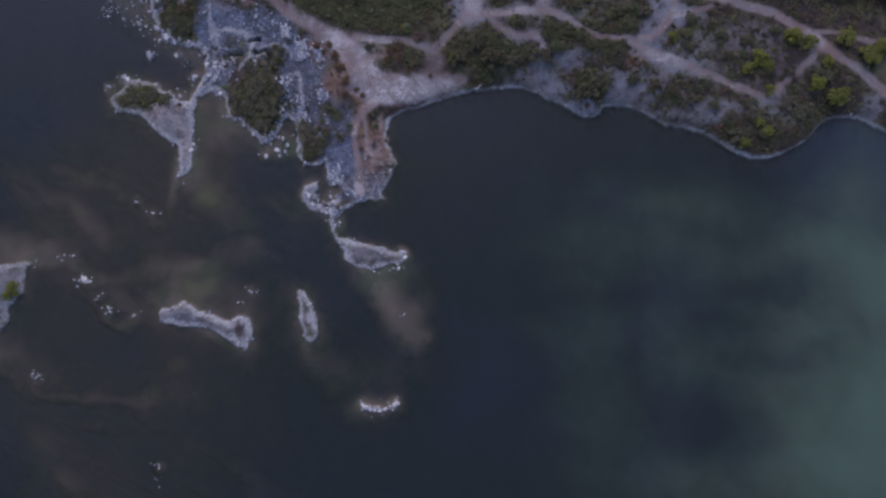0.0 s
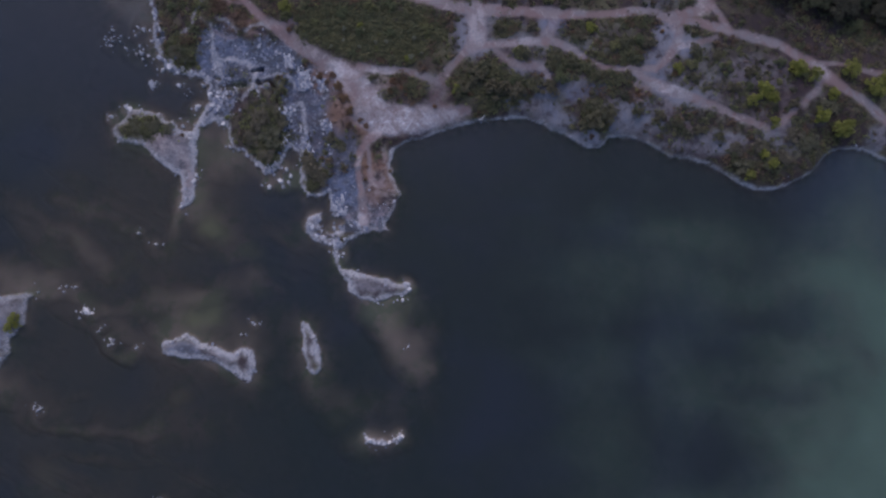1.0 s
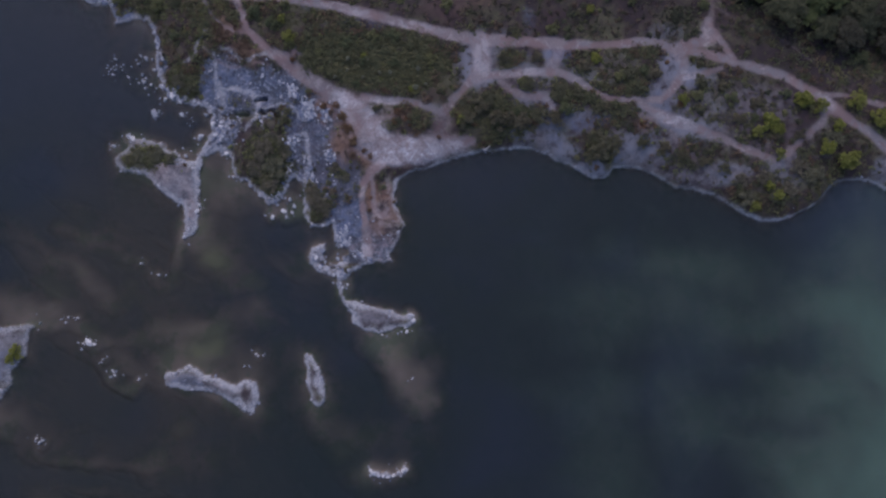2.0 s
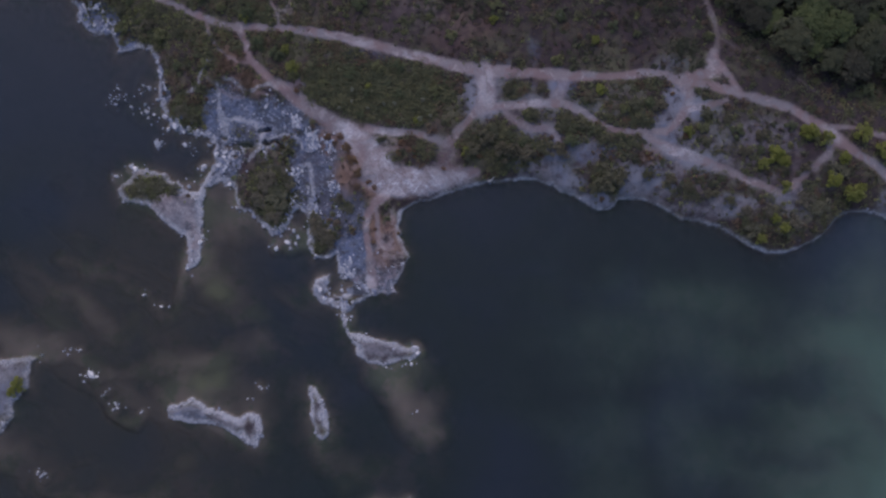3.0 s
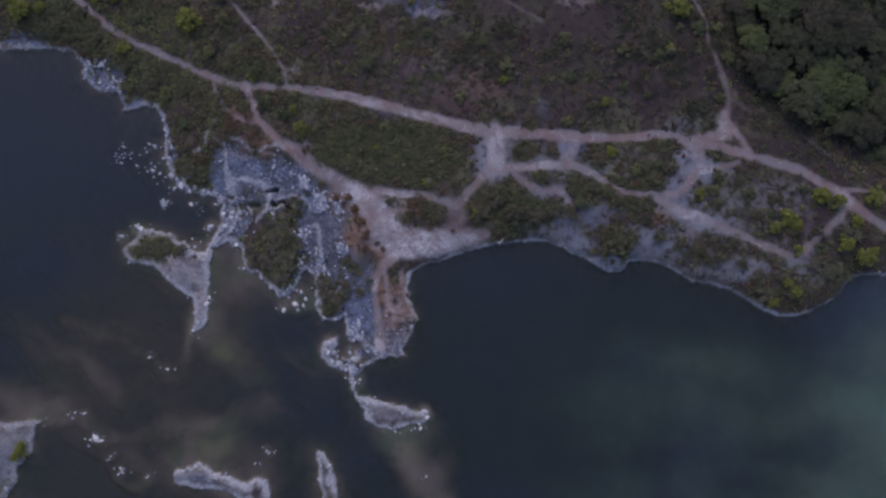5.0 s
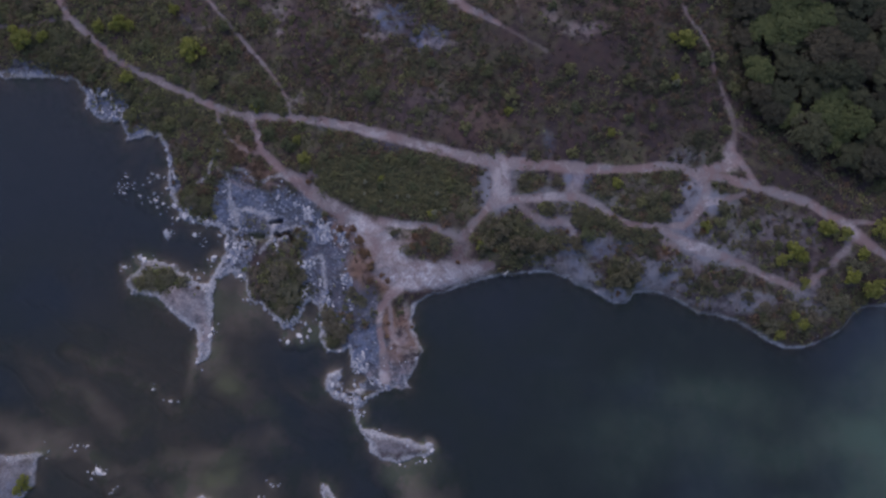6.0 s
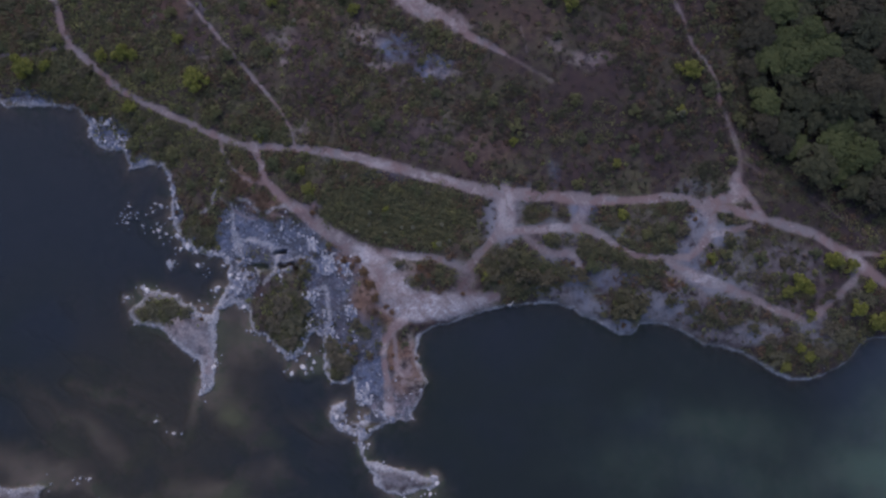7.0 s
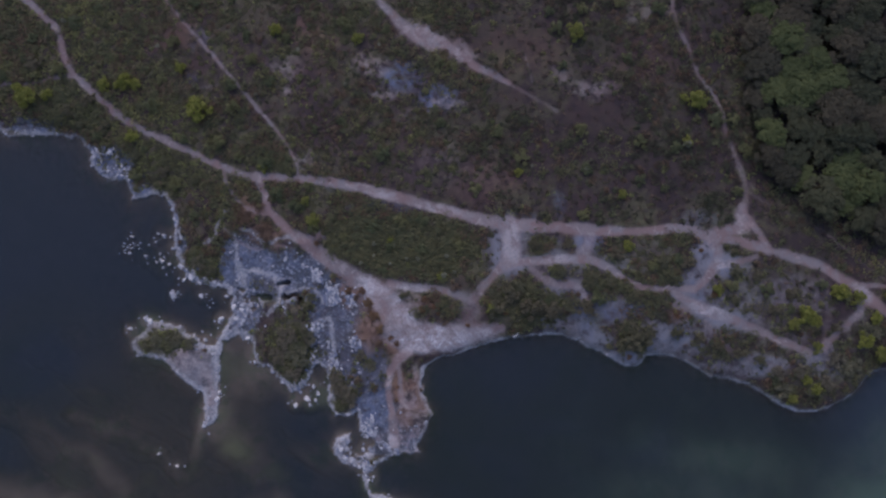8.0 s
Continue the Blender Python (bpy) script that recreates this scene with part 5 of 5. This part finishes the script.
for ring, label in ((ISLE_HEATH, "stony islet with a green heath top and pale rim"), (ISLE_EYE, "narrow islet of pale rock round a grey hollow"),
                    (ISLE_DUMBBELL, "long waisted islet of pale lilac-grey rock"), (ISLE_OVAL, "small oval islet of pale grey rock"),
                    (ISLE_WESTERN, "pale pinkish rock islet with yellow-green shrubs"), (ISLE_KNOB, "crooked knob of pale bleached rock off the headland"), (ISLE_ARC, "small curved reef of white stones in the lake")):
    overlay("islet", dry_isle & near(ring, mx, my, 1.0), 0.006, label, "islet")

wxs, wys = stations(-92, 92, 0.4, 2600), stations(-38, 70, 0.4, 2600)
lx, ly = np.meshgrid(wxs, wys)
lx, ly = lx.ravel(), ly.ravel()
LAKE = fields(lx, ly)
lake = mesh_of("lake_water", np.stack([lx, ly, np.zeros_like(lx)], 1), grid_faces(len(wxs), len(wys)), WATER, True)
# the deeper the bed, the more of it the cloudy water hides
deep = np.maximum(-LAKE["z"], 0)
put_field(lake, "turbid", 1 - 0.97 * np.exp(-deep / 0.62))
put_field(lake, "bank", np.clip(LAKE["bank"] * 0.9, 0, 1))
# water colour set by place: bluer north and far east, browner in the west
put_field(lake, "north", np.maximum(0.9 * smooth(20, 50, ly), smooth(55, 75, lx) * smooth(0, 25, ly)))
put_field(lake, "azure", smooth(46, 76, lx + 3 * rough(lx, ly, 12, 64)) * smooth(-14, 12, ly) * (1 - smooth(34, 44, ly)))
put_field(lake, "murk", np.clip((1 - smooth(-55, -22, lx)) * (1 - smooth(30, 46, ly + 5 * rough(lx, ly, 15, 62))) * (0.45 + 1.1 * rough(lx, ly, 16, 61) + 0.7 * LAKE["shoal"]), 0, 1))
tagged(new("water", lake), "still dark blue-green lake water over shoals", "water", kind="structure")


# ---------------------------------------------------------------- heights for things
def grid_at(name, x, y):
    """The field's value at a place, from the ground's own grid."""
    i = np.clip(np.searchsorted(ys, y) - 1, 0, len(ys) - 2)
    j = np.clip(np.searchsorted(xs, x) - 1, 0, len(xs) - 2)
    v = FIELD[name].reshape(len(ys), len(xs))
    fx, fy = (x - xs[j]) / (xs[j + 1] - xs[j]), (y - ys[i]) / (ys[i + 1] - ys[i])
    return (v[i, j] * (1 - fx) + v[i, j + 1] * fx) * (1 - fy) + (v[i + 1, j] * (1 - fx) + v[i + 1, j + 1] * fx) * fy


def leaves(rng, centres, normals, size):
    """One bent four-cornered leaf cluster at each centre, lying roughly across its normal."""
    n = len(centres)
    a = np.cross(normals, rng.normal(size=(n, 3)))
    a /= np.linalg.norm(a, axis=1, keepdims=True) + 1e-9
    b = np.cross(normals, a)
    s = size * rng.uniform(0.6, 1.35, (n, 1))
    a, b = a * s, b * s * rng.uniform(0.55, 1.0, (n, 1))
    dip = normals * s * rng.uniform(-0.5, 0.2, (n, 1))
    v = np.stack([centres - a, centres - b + dip, centres + a, centres + b + dip], 1).reshape(-1, 3)
    return v, np.arange(4 * n).reshape(n, 4)


def crown_mesh(name, seed, mat, radius, height, lift, clumps, per, size, spray=1.0, lean=0.55):
    """A crown of leaf clusters in uneven clumps, with gaps between them."""
    rng = np.random.default_rng(seed)
    pts, nor = [], []
    for i in range(clumps):
        ang, r = i * 2.4 + rng.uniform(-0.5, 0.5), radius * math.sqrt((i + 0.3) / clumps) * rng.uniform(0.7, 1.12)
        top = lift + height * (1 - 0.75 * (r / radius) ** 2) * rng.uniform(0.72, 1.08)
        c = np.array([r * math.cos(ang), r * math.sin(ang), top])
        cr = spray * radius * rng.uniform(0.22, 0.46)
        d = rng.normal(size=(per, 3))
        d[:, 2] = np.abs(d[:, 2]) * 1.1 - 0.25
        d /= np.linalg.norm(d, axis=1, keepdims=True)
        pts.append(c + d * cr * rng.uniform(0.6, 1.08, (per, 1)) * np.array([1, 1, 0.8]))
        m = 0.6 * d + rng.normal(size=(per, 3)) * 0.45 + np.array([0, 0, lean])
        nor.append(m / np.linalg.norm(m, axis=1, keepdims=True))
    v, f = leaves(rng, np.concatenate(pts), np.concatenate(nor), size)
    v[:, 2] = np.maximum(v[:, 2], 0.03)
    return mesh_of(name, v, f, mat)


def limb_mesh(name, a, b, r0, r1, mat, seed=0, sides=7, rings=5):
    """A tapered, slightly crooked branch from a to b."""
    rng = np.random.default_rng(seed)
    a, b = np.array(a, float), np.array(b, float)
    way = (b - a) / np.linalg.norm(b - a)
    u = np.cross(way, [0.3, 0.9, 0.2])
    u /= np.linalg.norm(u)
    w = np.cross(way, u)
    v, f = [], []
    for i in range(rings):
        t = i / (rings - 1)
        c = a + (b - a) * t + (rng.normal(size=3) * np.linalg.norm(b - a) * 0.035 if 0 < i < rings - 1 else 0)
        r = r0 + (r1 - r0) * t
        for k in range(sides):
            q = 2 * math.pi * k / sides
            v.append(c + r * (math.cos(q) * u + math.sin(q) * w))
    for i in range(rings - 1):
        for k in range(sides):
            k2 = (k + 1) % sides
            f.append((i * sides + k, i * sides + k2, (i + 1) * sides + k2, (i + 1) * sides + k))
    return mesh_of(name, np.array(v), np.array(f), mat, True)


# ---------------------------------------------------------------- woodland
def make_tree(seed, tone, leaf):
    rng = np.random.default_rng(seed)
    tree = tagged(new("tree"), "broad-leaved tree with a dense " + tone + " crown in the wood", "tree", "trees of the wood")
    part("trunk", limb_mesh("trunk", (0, 0, -0.3), (0.1, 0.05, 3.4), 0.22, 0.13, BARK, seed), tree, "grey-brown bark trunk")
    for i in range(4):
        q = i * 1.57 + rng.uniform(-0.4, 0.4)
        tip = (1.6 * math.cos(q), 1.6 * math.sin(q), rng.uniform(4.2, 5.2))
        part("limb", limb_mesh("limb", (0.07, 0.03, 2.2 + 0.25 * i), tip, 0.09, 0.03, BARK, seed + i, 6, 4), tree)
    part("crown", crown_mesh("crown", seed + 9, leaf, 2.9, 2.4, 3.4, 40, 80, 0.22, 0.72, 0.2), tree, "dense clumped leaf crown")
    return tree


WOOD_RING = FOREST_EDGE + [(110, 55), (110, 118), (46, 118)]
rng = np.random.default_rng(5)
spots = []
for _ in range(6000):
    p = rng.uniform((36, 48), (100, 116))
    if inside(WOOD_RING, np.array([p[0]], F), np.array([p[1]], F))[0] > 1.2 and all((p[0] - q[0]) ** 2 + (p[1] - q[1]) ** 2 > 3.0 ** 2 for q in spots):
        spots.append(p)
KINDS = (("dark green", TREE_LEAF), ("light green", TREE_LIGHT), ("brownish olive", TREE_BROWN))
trees = {tone: [] for tone, leaf in KINDS}
for i, (x, y) in enumerate(spots):
    lit = min((x - a) ** 2 + (y - b) ** 2 for a, b in LIGHT_CROWNS) < 2.6 ** 2
    tone, leaf = KINDS[1] if lit else KINDS[rng.choice(3, p=(0.56, 0.1, 0.34))]
    made = trees[tone]
    ob = make_tree(100 + 20 * i, tone, leaf) if len(made) < 4 else copy_thing(made[int(rng.integers(4))], Matrix())
    s = rng.uniform(0.8, 1.05) if lit else rng.uniform(0.62, 1.08)
    ob.matrix_basis = pose(x, y, grid_at("z", x, y) - 0.05, rz=rng.uniform(0, 360)) @ Matrix.Diagonal((s * rng.uniform(0.85, 1.15), s * rng.uniform(0.85, 1.15), s * rng.uniform(0.46, 0.62), 1))
    made.append(ob)


# ---------------------------------------------------------------- shrubs
def make_shrub(name, label, category, group, leaf, seed, height, size):
    shrub = tagged(new(name), label, category, group)
    rng = np.random.default_rng(seed)
    for i in range(3):
        q = i * 2.1 + rng.uniform(-0.4, 0.4)
        part("stem", limb_mesh("stem", (0.05 * math.cos(q), 0.05 * math.sin(q), -0.15), (0.42 * math.cos(q), 0.42 * math.sin(q), 0.6 * height), 0.05, 0.02, BARK, seed + i, 5, 3), shrub)
    part("foliage", crown_mesh("foliage", seed + 5, leaf, 0.88, 0.75 * height, 0.1, 11, 42, size), shrub)
    return shrub


def lowered(places, share):
    return [(x, y, r * share) for x, y, r in places]


def plant(places, name, label, category, group, leaf, seed, height=1.0, size=0.11):
    made = []
    r = np.random.default_rng(seed)
    for i, (x, y, radius) in enumerate(places):
        ob = make_shrub(name, label, category, group, leaf, seed + 10 * i, height, size) if i < 4 else copy_thing(made[i % 4], Matrix())
        radius *= 0.86
        ob.matrix_basis = pose(x, y, max(grid_at("z", x, y), 0.05), rz=r.uniform(0, 360)) @ Matrix.Diagonal((radius * r.uniform(0.88, 1.15), radius * r.uniform(0.88, 1.15), radius * r.uniform(0.8, 1.1), 1))
        made.append(ob)


plant(BRIGHT_A + BRIGHT_B, "shrub", "bright yellow-green rounded shrub standing on the heath", "shrub", "bright shrubs", BRIGHT_LEAF, 300, 1.1)
plant(PALE_SPRIGS, "shrub", "small pale sage-green shrub among the heath plants", "shrub", "pale shrubs", PALE_LEAF, 350, 3.2, 0.2)
plant(lowered(DARK_A, 0.92) + lowered(DARK_C, 0.85), "shrub", "dense dark olive shrub on the heath", "shrub", "olive shrubs", DARK_LEAF, 400, 0.55, 0.10)
plant(DARK_B, "shrub", "low mossy olive shrub beside the rocky shore", "shrub", "low shore shrubs", MOSS_LEAF, 450, 0.22, 0.09)
plant(lowered(RUSTY_A + RUSTY_B, 0.62), "shrub", "russet-brown low shrub beside the sand", "shrub", "russet shrubs", RUST_LEAF, 500, 0.4, 0.10)

# ---------------------------------------------------------------- low heath cover
def tufts(name, label, count, seed, wanted, per, radius, size, mat):
    r = np.random.default_rng(seed)
    x, y = r.uniform(-90, 90, count * 5), r.uniform(14, 105, count * 5)
    keep = r.uniform(0, 1, len(x)) < wanted(x, y)
    x, y = x[keep][:count], y[keep][:count]
    n = len(x)
    rad = radius * r.uniform(0.45, 1.5, n) ** 1.3
    d = r.normal(size=(n, per, 3))
    d[..., 2] = np.abs(d[..., 2])
    d /= np.linalg.norm(d, axis=2, keepdims=True)
    z = np.maximum(grid_at("z", x, y), 0.05)
    c = np.stack([x, y, z], 1)[:, None] + d * rad[:, None, None] * r.uniform(0.4, 1.15, (n, per, 1)) * np.array([1, 1, 0.55])
    m = 0.5 * d + r.normal(size=d.shape) * 0.35 + np.array([0, 0, 0.6])
    m /= np.linalg.norm(m, axis=2, keepdims=True)
    v, f = leaves(r, c.reshape(-1, 3), m.reshape(-1, 3), size)
    me = mesh_of(name, v, f, mat)
    drift = 0.5 + 0.55 * rough(x, y, 9, seed + 3, 3) + 0.26 * (1 - smooth(-75, -25, x)) - 0.34 * smooth(-18, 8, x) * smooth(48, 56, y) * (1 - grid_at("forest", x, y))
    cast = 0.5 * r.uniform(0, 1, n) + 0.55 * drift - 0.02
    lush = np.clip(1.2 * grid_at("thicket", x, y), 0, 1)
    brown = grid_at("rust", x, y) > 0.35
    cast = np.clip(cast * (1 - lush) + lush * (0.47 + 0.24 * r.uniform(0, 1, n)), 0, 0.999)
    cast = np.where(brown, 0.405 + 0.05 * r.uniform(0, 1, n), cast)
    put_field(me, "cast", np.repeat(cast, per * 4))
    return tagged(new(name, me), label, "heath", kind="stuff")


def heath_share(x, y):
    clear = (1 - smooth(0.05, 0.62, grid_at("trail", x, y))) * smooth(0.6, 2.0, grid_at("land", x, y))
    bare = np.clip(0.95 * grid_at("rubble", x, y) + grid_at("patch", x, y) + 0.9 * grid_at("slate", x, y) + 0.8 * grid_at("bare", x, y) + grid_at("pale", x, y) + 0.8 * grid_at("streak", x, y) + 0.5 * grid_at("dusky", x, y) + 0.6 * grid_at("furrow", x, y) + grid_at("pool", x, y) + 0.7 * grid_at("rust", x, y) * (1 - smooth(30, 33, y)), 0, 1)
    lush = 0.30 + 0.55 * smooth(-0.35, 0.4, rough(x, y, 14, 71)) + 0.4 * grid_at("thicket", x, y) + 0.25 * (1 - smooth(-75, -50, x))
    lush *= 1 - 0.22 * smooth(-12, 6, x) * smooth(50, 60, y)
    bare = bare * (1 - 0.6 * grid_at("forest", x, y))
    return clear * np.clip(lush * (1 - bare) + 0.75 * grid_at("thicket", x, y), 0, 1)


def bush_share(x, y):
    return heath_share(x, y) * smooth(-0.35, 0.25, rough(x, y, 6, 72)) * (1 - 0.9 * grid_at("bare", x, y)) * (1 - 0.3 * grid_at("dusky", x, y))


def sprig_share(x, y):
    return heath_share(x, y) * (0.2 + 0.8 * (1 - smooth(-66, -22, x)))


tufts("heath_plants", "low olive and brown heath plants and grass tufts", 19000, 81, heath_share, 12, 0.40, 0.14, TUFT)
tufts("low_bushes", "knee-high green bushes closely dotted over the heath", 7000, 82, bush_share, 36, 0.85, 0.18, BUSHY)
tufts("bright_tufts", "small yellow-green leafy tufts among the heath plants", 4200, 83, sprig_share, 18, 0.42, 0.13, SPRIG)


def wild_places(count, seed):
    """Places for single bushes spread over the open heath."""
    r = np.random.default_rng(seed)
    out = []
    while len(out) < count:
        x, y = r.uniform(-88, 86), r.uniform(40, 104)
        fits = r.uniform() < 0.9 * heath_share(np.array([x]), np.array([y]))[0] and grid_at("forest", x, y) < 0.2 and grid_at("trail", x, y) < 0.02
        if fits and all((x - a) ** 2 + (y - b) ** 2 > 9 for a, b, c in out):
            out.append((x, y, r.uniform(0.8, 1.7)))
    return out


plant(wild_places(130, 84), "shrub", "rounded mid-green shrub in the open heath", "shrub", "heath shrubs", HEATH_LEAF, 600, 0.8, 0.10)

# ---------------------------------------------------------------- stones
def stone_arrays(rng, rings=4, sides=6):
    """An uneven boulder of about unit radius, flat underneath."""
    v, f = [(0, 0, 0.62 + rng.uniform(-0.1, 0.1))], []
    for i in range(1, rings):
        q = math.pi * 0.62 * i / (rings - 1)
        for k in range(sides):
            a = 2 * math.pi * (k + rng.uniform(-0.4, 0.4)) / sides
            r = rng.uniform(0.62, 1.18)
            v.append((r * math.sin(q) * math.cos(a), r * math.sin(q) * math.sin(a), 0.65 * r * math.cos(q)))
    for k in range(sides):
        f.append((0, 1 + k, 1 + (k + 1) % sides))
    for i in range(rings - 2):
        for k in range(sides):
            a, b = 1 + i * sides + k, 1 + i * sides + (k + 1) % sides
            f += [(a, a + sides, b + sides), (a, b + sides, b)]
    return np.array(v), np.array(f)


rng = np.random.default_rng(7)
STONES = [stone_arrays(rng) for _ in range(8)]
SHARD_MESHES = [mesh_of("stone", v, f, SHARDS) for v, f in STONES]
BOULDER_MESHES = [mesh_of("boulder", v, f, STONE) for v, f in STONES]
for i, (x, y, r) in enumerate(BOULDERS):
    ob = tagged(new("boulder", BOULDER_MESHES[i % 8]), "pale grey boulder standing out of the shallow water", "boulder", "boulders along the shore")
    bed = grid_at("z", x, y)
    s = r * rng.uniform(0.72, 0.95)
    high = max(s * rng.uniform(0.7, 1.0), (rng.uniform(0.25, 0.5) - bed) / 0.85 if bed < 0 else 0)
    ob.matrix_basis = pose(x, y, bed + 0.25 * high, rz=rng.uniform(0, 360)) @ Matrix.Diagonal((s * rng.uniform(0.85, 1.45), s * rng.uniform(0.65, 1.0), high, 1))


def rubble_share(x, y):
    land = grid_at("land", x, y)
    shore = smooth(-0.6, 0.1, land) * (1 - smooth(0.6, 1.6, land)) * (0.02 + 0.055 * (1 - grid_at("east", x, y)))
    inner = grid_at("rubble", x, y) * smooth(-0.3, 0.3, land) * np.clip(-0.04 + 0.6 * rough(x, y, 6, 91, 3) + 0.3 * rough(x, y, 1.5, 93, 1), 0.01, 0.5) * (1 - 0.8 * grid_at("east", x, y))
    inner = inner * (1 - 0.75 * grid_at("slate", x, y))
    return np.clip(shore * 0.8 + inner, 0, 1) * (1 - 0.8 * grid_at("trail", x, y)) * (1 - 0.85 * grid_at("thicket", x, y))


def rubble(count, seed):
    r = np.random.default_rng(seed)
    x, y = r.uniform(-90, 82, count * 30), r.uniform(-24, 72, count * 30)
    keep = r.uniform(0, 1, len(x)) < rubble_share(x, y)
    x, y = x[keep][:count], y[keep][:count]
    z = np.maximum(grid_at("z", x, y), -0.1)
    vs, fs, base = [], [], 0
    size = 0.09 + 0.30 * r.uniform(0, 1, len(x)) ** 3
    near_x = np.repeat([q[0] for q in BOULDERS], 2) + r.normal(0, 0.75, 2 * len(BOULDERS))
    near_y = np.repeat([q[1] for q in BOULDERS], 2) + r.normal(0, 0.6, 2 * len(BOULDERS))
    x, y = np.concatenate([x, near_x]), np.concatenate([y, near_y])
    z = np.concatenate([z, np.maximum(grid_at("z", near_x, near_y), -0.02)])
    size = np.concatenate([size, r.uniform(0.10, 0.26, len(near_x))])
    single = set(np.argsort(-size)[:200].tolist())
    for i in range(len(x)):
        if i in single:
            ob = tagged(new("stone", SHARD_MESHES[i % 8]), "loose angular blue-grey stone on the rocky shore", "stone", "loose stones of the shore")
            ob.matrix_basis = pose(x[i], y[i], z[i] + 0.06, rz=r.uniform(0, 360)) @ Matrix.Diagonal((size[i] * 1.1, size[i] * r.uniform(0.7, 1.0), size[i] * r.uniform(0.7, 1.0), 1))
            continue
        v, f = STONES[i % 8]
        a = r.uniform(0, 6.28)
        c, s = math.cos(a), math.sin(a)
        w = v * (size[i] * r.uniform(0.8, 1.3), size[i] * r.uniform(0.7, 1.0), size[i] * r.uniform(0.7, 1.1))
        vs.append(np.stack([w[:, 0] * c - w[:, 1] * s + x[i], w[:, 0] * s + w[:, 1] * c + y[i], w[:, 2] + z[i] + 0.05], 1))
        fs.append(f + base)
        base += len(v)
    return tagged(new("rubble_stones", mesh_of("rubble_stones", np.concatenate(vs), np.concatenate(fs), SHARDS)),
                  "loose pale grey-blue stones scattered along the rocky shore", "stones", kind="stuff")


rubble(6000, 92)


def slab_arrays(rng):
    """A broken slab: an uneven five- to seven-sided block with a tilted, chamfered top."""
    n = int(rng.integers(5, 8))
    ang = (np.arange(n) + rng.uniform(-0.35, 0.35, n)) * 2 * math.pi / n
    rad = rng.uniform(0.7, 1.15, n)
    ring = np.stack([rad * np.cos(ang), 0.62 * rad * np.sin(ang)], 1)
    tilt = rng.uniform(-0.16, 0.16, 2)
    v = [(*p, -0.35) for p in ring] + [(*p, 0.22 + p @ tilt) for p in ring] + [(*(0.8 * p), 0.36 + p @ tilt) for p in ring] + [(0, 0, 0.4)]
    f = []
    for k in range(n):
        q = (k + 1) % n
        f += [(k, q, n + q), (k, n + q, n + k), (n + k, n + q, 2 * n + q), (n + k, 2 * n + q, 2 * n + k), (2 * n + k, 2 * n + q, 3 * n)]
    return np.array(v, float), np.array(f)


SLABS = [slab_arrays(rng) for _ in range(10)]
SLAB_MESHES = [mesh_of("rock", v, f, SLAB) for v, f in SLABS]


def slabs(count, singles, seed):
    """Fallen slabs over the broken shore, the largest as things of their own."""
    r = np.random.default_rng(seed)
    x, y = r.uniform(-76, -8, 110000), r.uniform(12, 72, 110000)
    share = 1.2 * grid_at("blocks", x, y) * smooth(0.05, 0.5, rough(x, y, 2.2, 94, 2) + 0.25) * smooth(0.0, 0.4, grid_at("land", x, y)) * (1 - grid_at("trail", x, y)) * (1 - 0.9 * grid_at("thicket", x, y)) * (1 - 0.75 * grid_at("dark_patch", x, y))
    keep = r.uniform(0, 1, len(x)) < share
    x, y = x[keep][:count], y[keep][:count]
    size = 0.16 + 0.42 * r.uniform(0, 1, len(x)) ** 2.2
    turn = np.radians(105) + r.normal(0, 0.55, len(x))
    z = np.maximum(grid_at("z", x, y), -0.05)
    order = np.argsort(-size)
    vs, fs, base = [], [], 0
    for rank, i in enumerate(order):
        if rank < singles:
            ob = tagged(new("rock", SLAB_MESHES[i % 10]), "flat blue-grey broken rock lying on the shore", "rock", "fallen rocks of the shore")
            ob.matrix_basis = pose(x[i], y[i], z[i] + 0.08, rz=math.degrees(turn[i])) @ Matrix.Diagonal((size[i], size[i], size[i] * 0.8, 1))
            continue
        v, f = SLABS[i % 10]
        c, s = math.cos(turn[i]), math.sin(turn[i])
        w = v * size[i]
        vs.append(np.stack([w[:, 0] * c - w[:, 1] * s + x[i], w[:, 0] * s + w[:, 1] * c + y[i], 0.8 * w[:, 2] + z[i] + 0.08], 1))
        fs.append(f + base)
        base += len(v)
    return tagged(new("rock_litter", mesh_of("rock_litter", np.concatenate(vs), np.concatenate(fs), SLAB)),
                  "small flat blue-grey rocks littering the shore", "stones", kind="stuff")


slabs(2400, 290, 95)

# ---------------------------------------------------------------- single finds on the shore
plant([(*STUMP, 0.75), (STUMP[0] + 0.7, STUMP[1] + 0.2, 0.6)], "shrub", "small dark shrub on the trodden sand", "shrub", "shrubs on the sand", DARK_LEAF, 700, 0.7, 0.12)
log = tagged(new("driftwood"), "bleached driftwood branch lying on the bay's edge", "driftwood")
lz = float(grid_at("z", LOG[0], LOG[1]))
part("stick", limb_mesh("stick", (-0.8, -0.5, 0.1), (0.8, 0.6, 0.16), 0.13, 0.07, DRIFT, 3), log)
part("branch", limb_mesh("branch", (0.2, 0.1, 0.14), (0.3, 0.75, 0.2), 0.07, 0.03, DRIFT, 4, 6, 3), log)
log.matrix_basis = pose(LOG[0], LOG[1], lz, rz=-4)
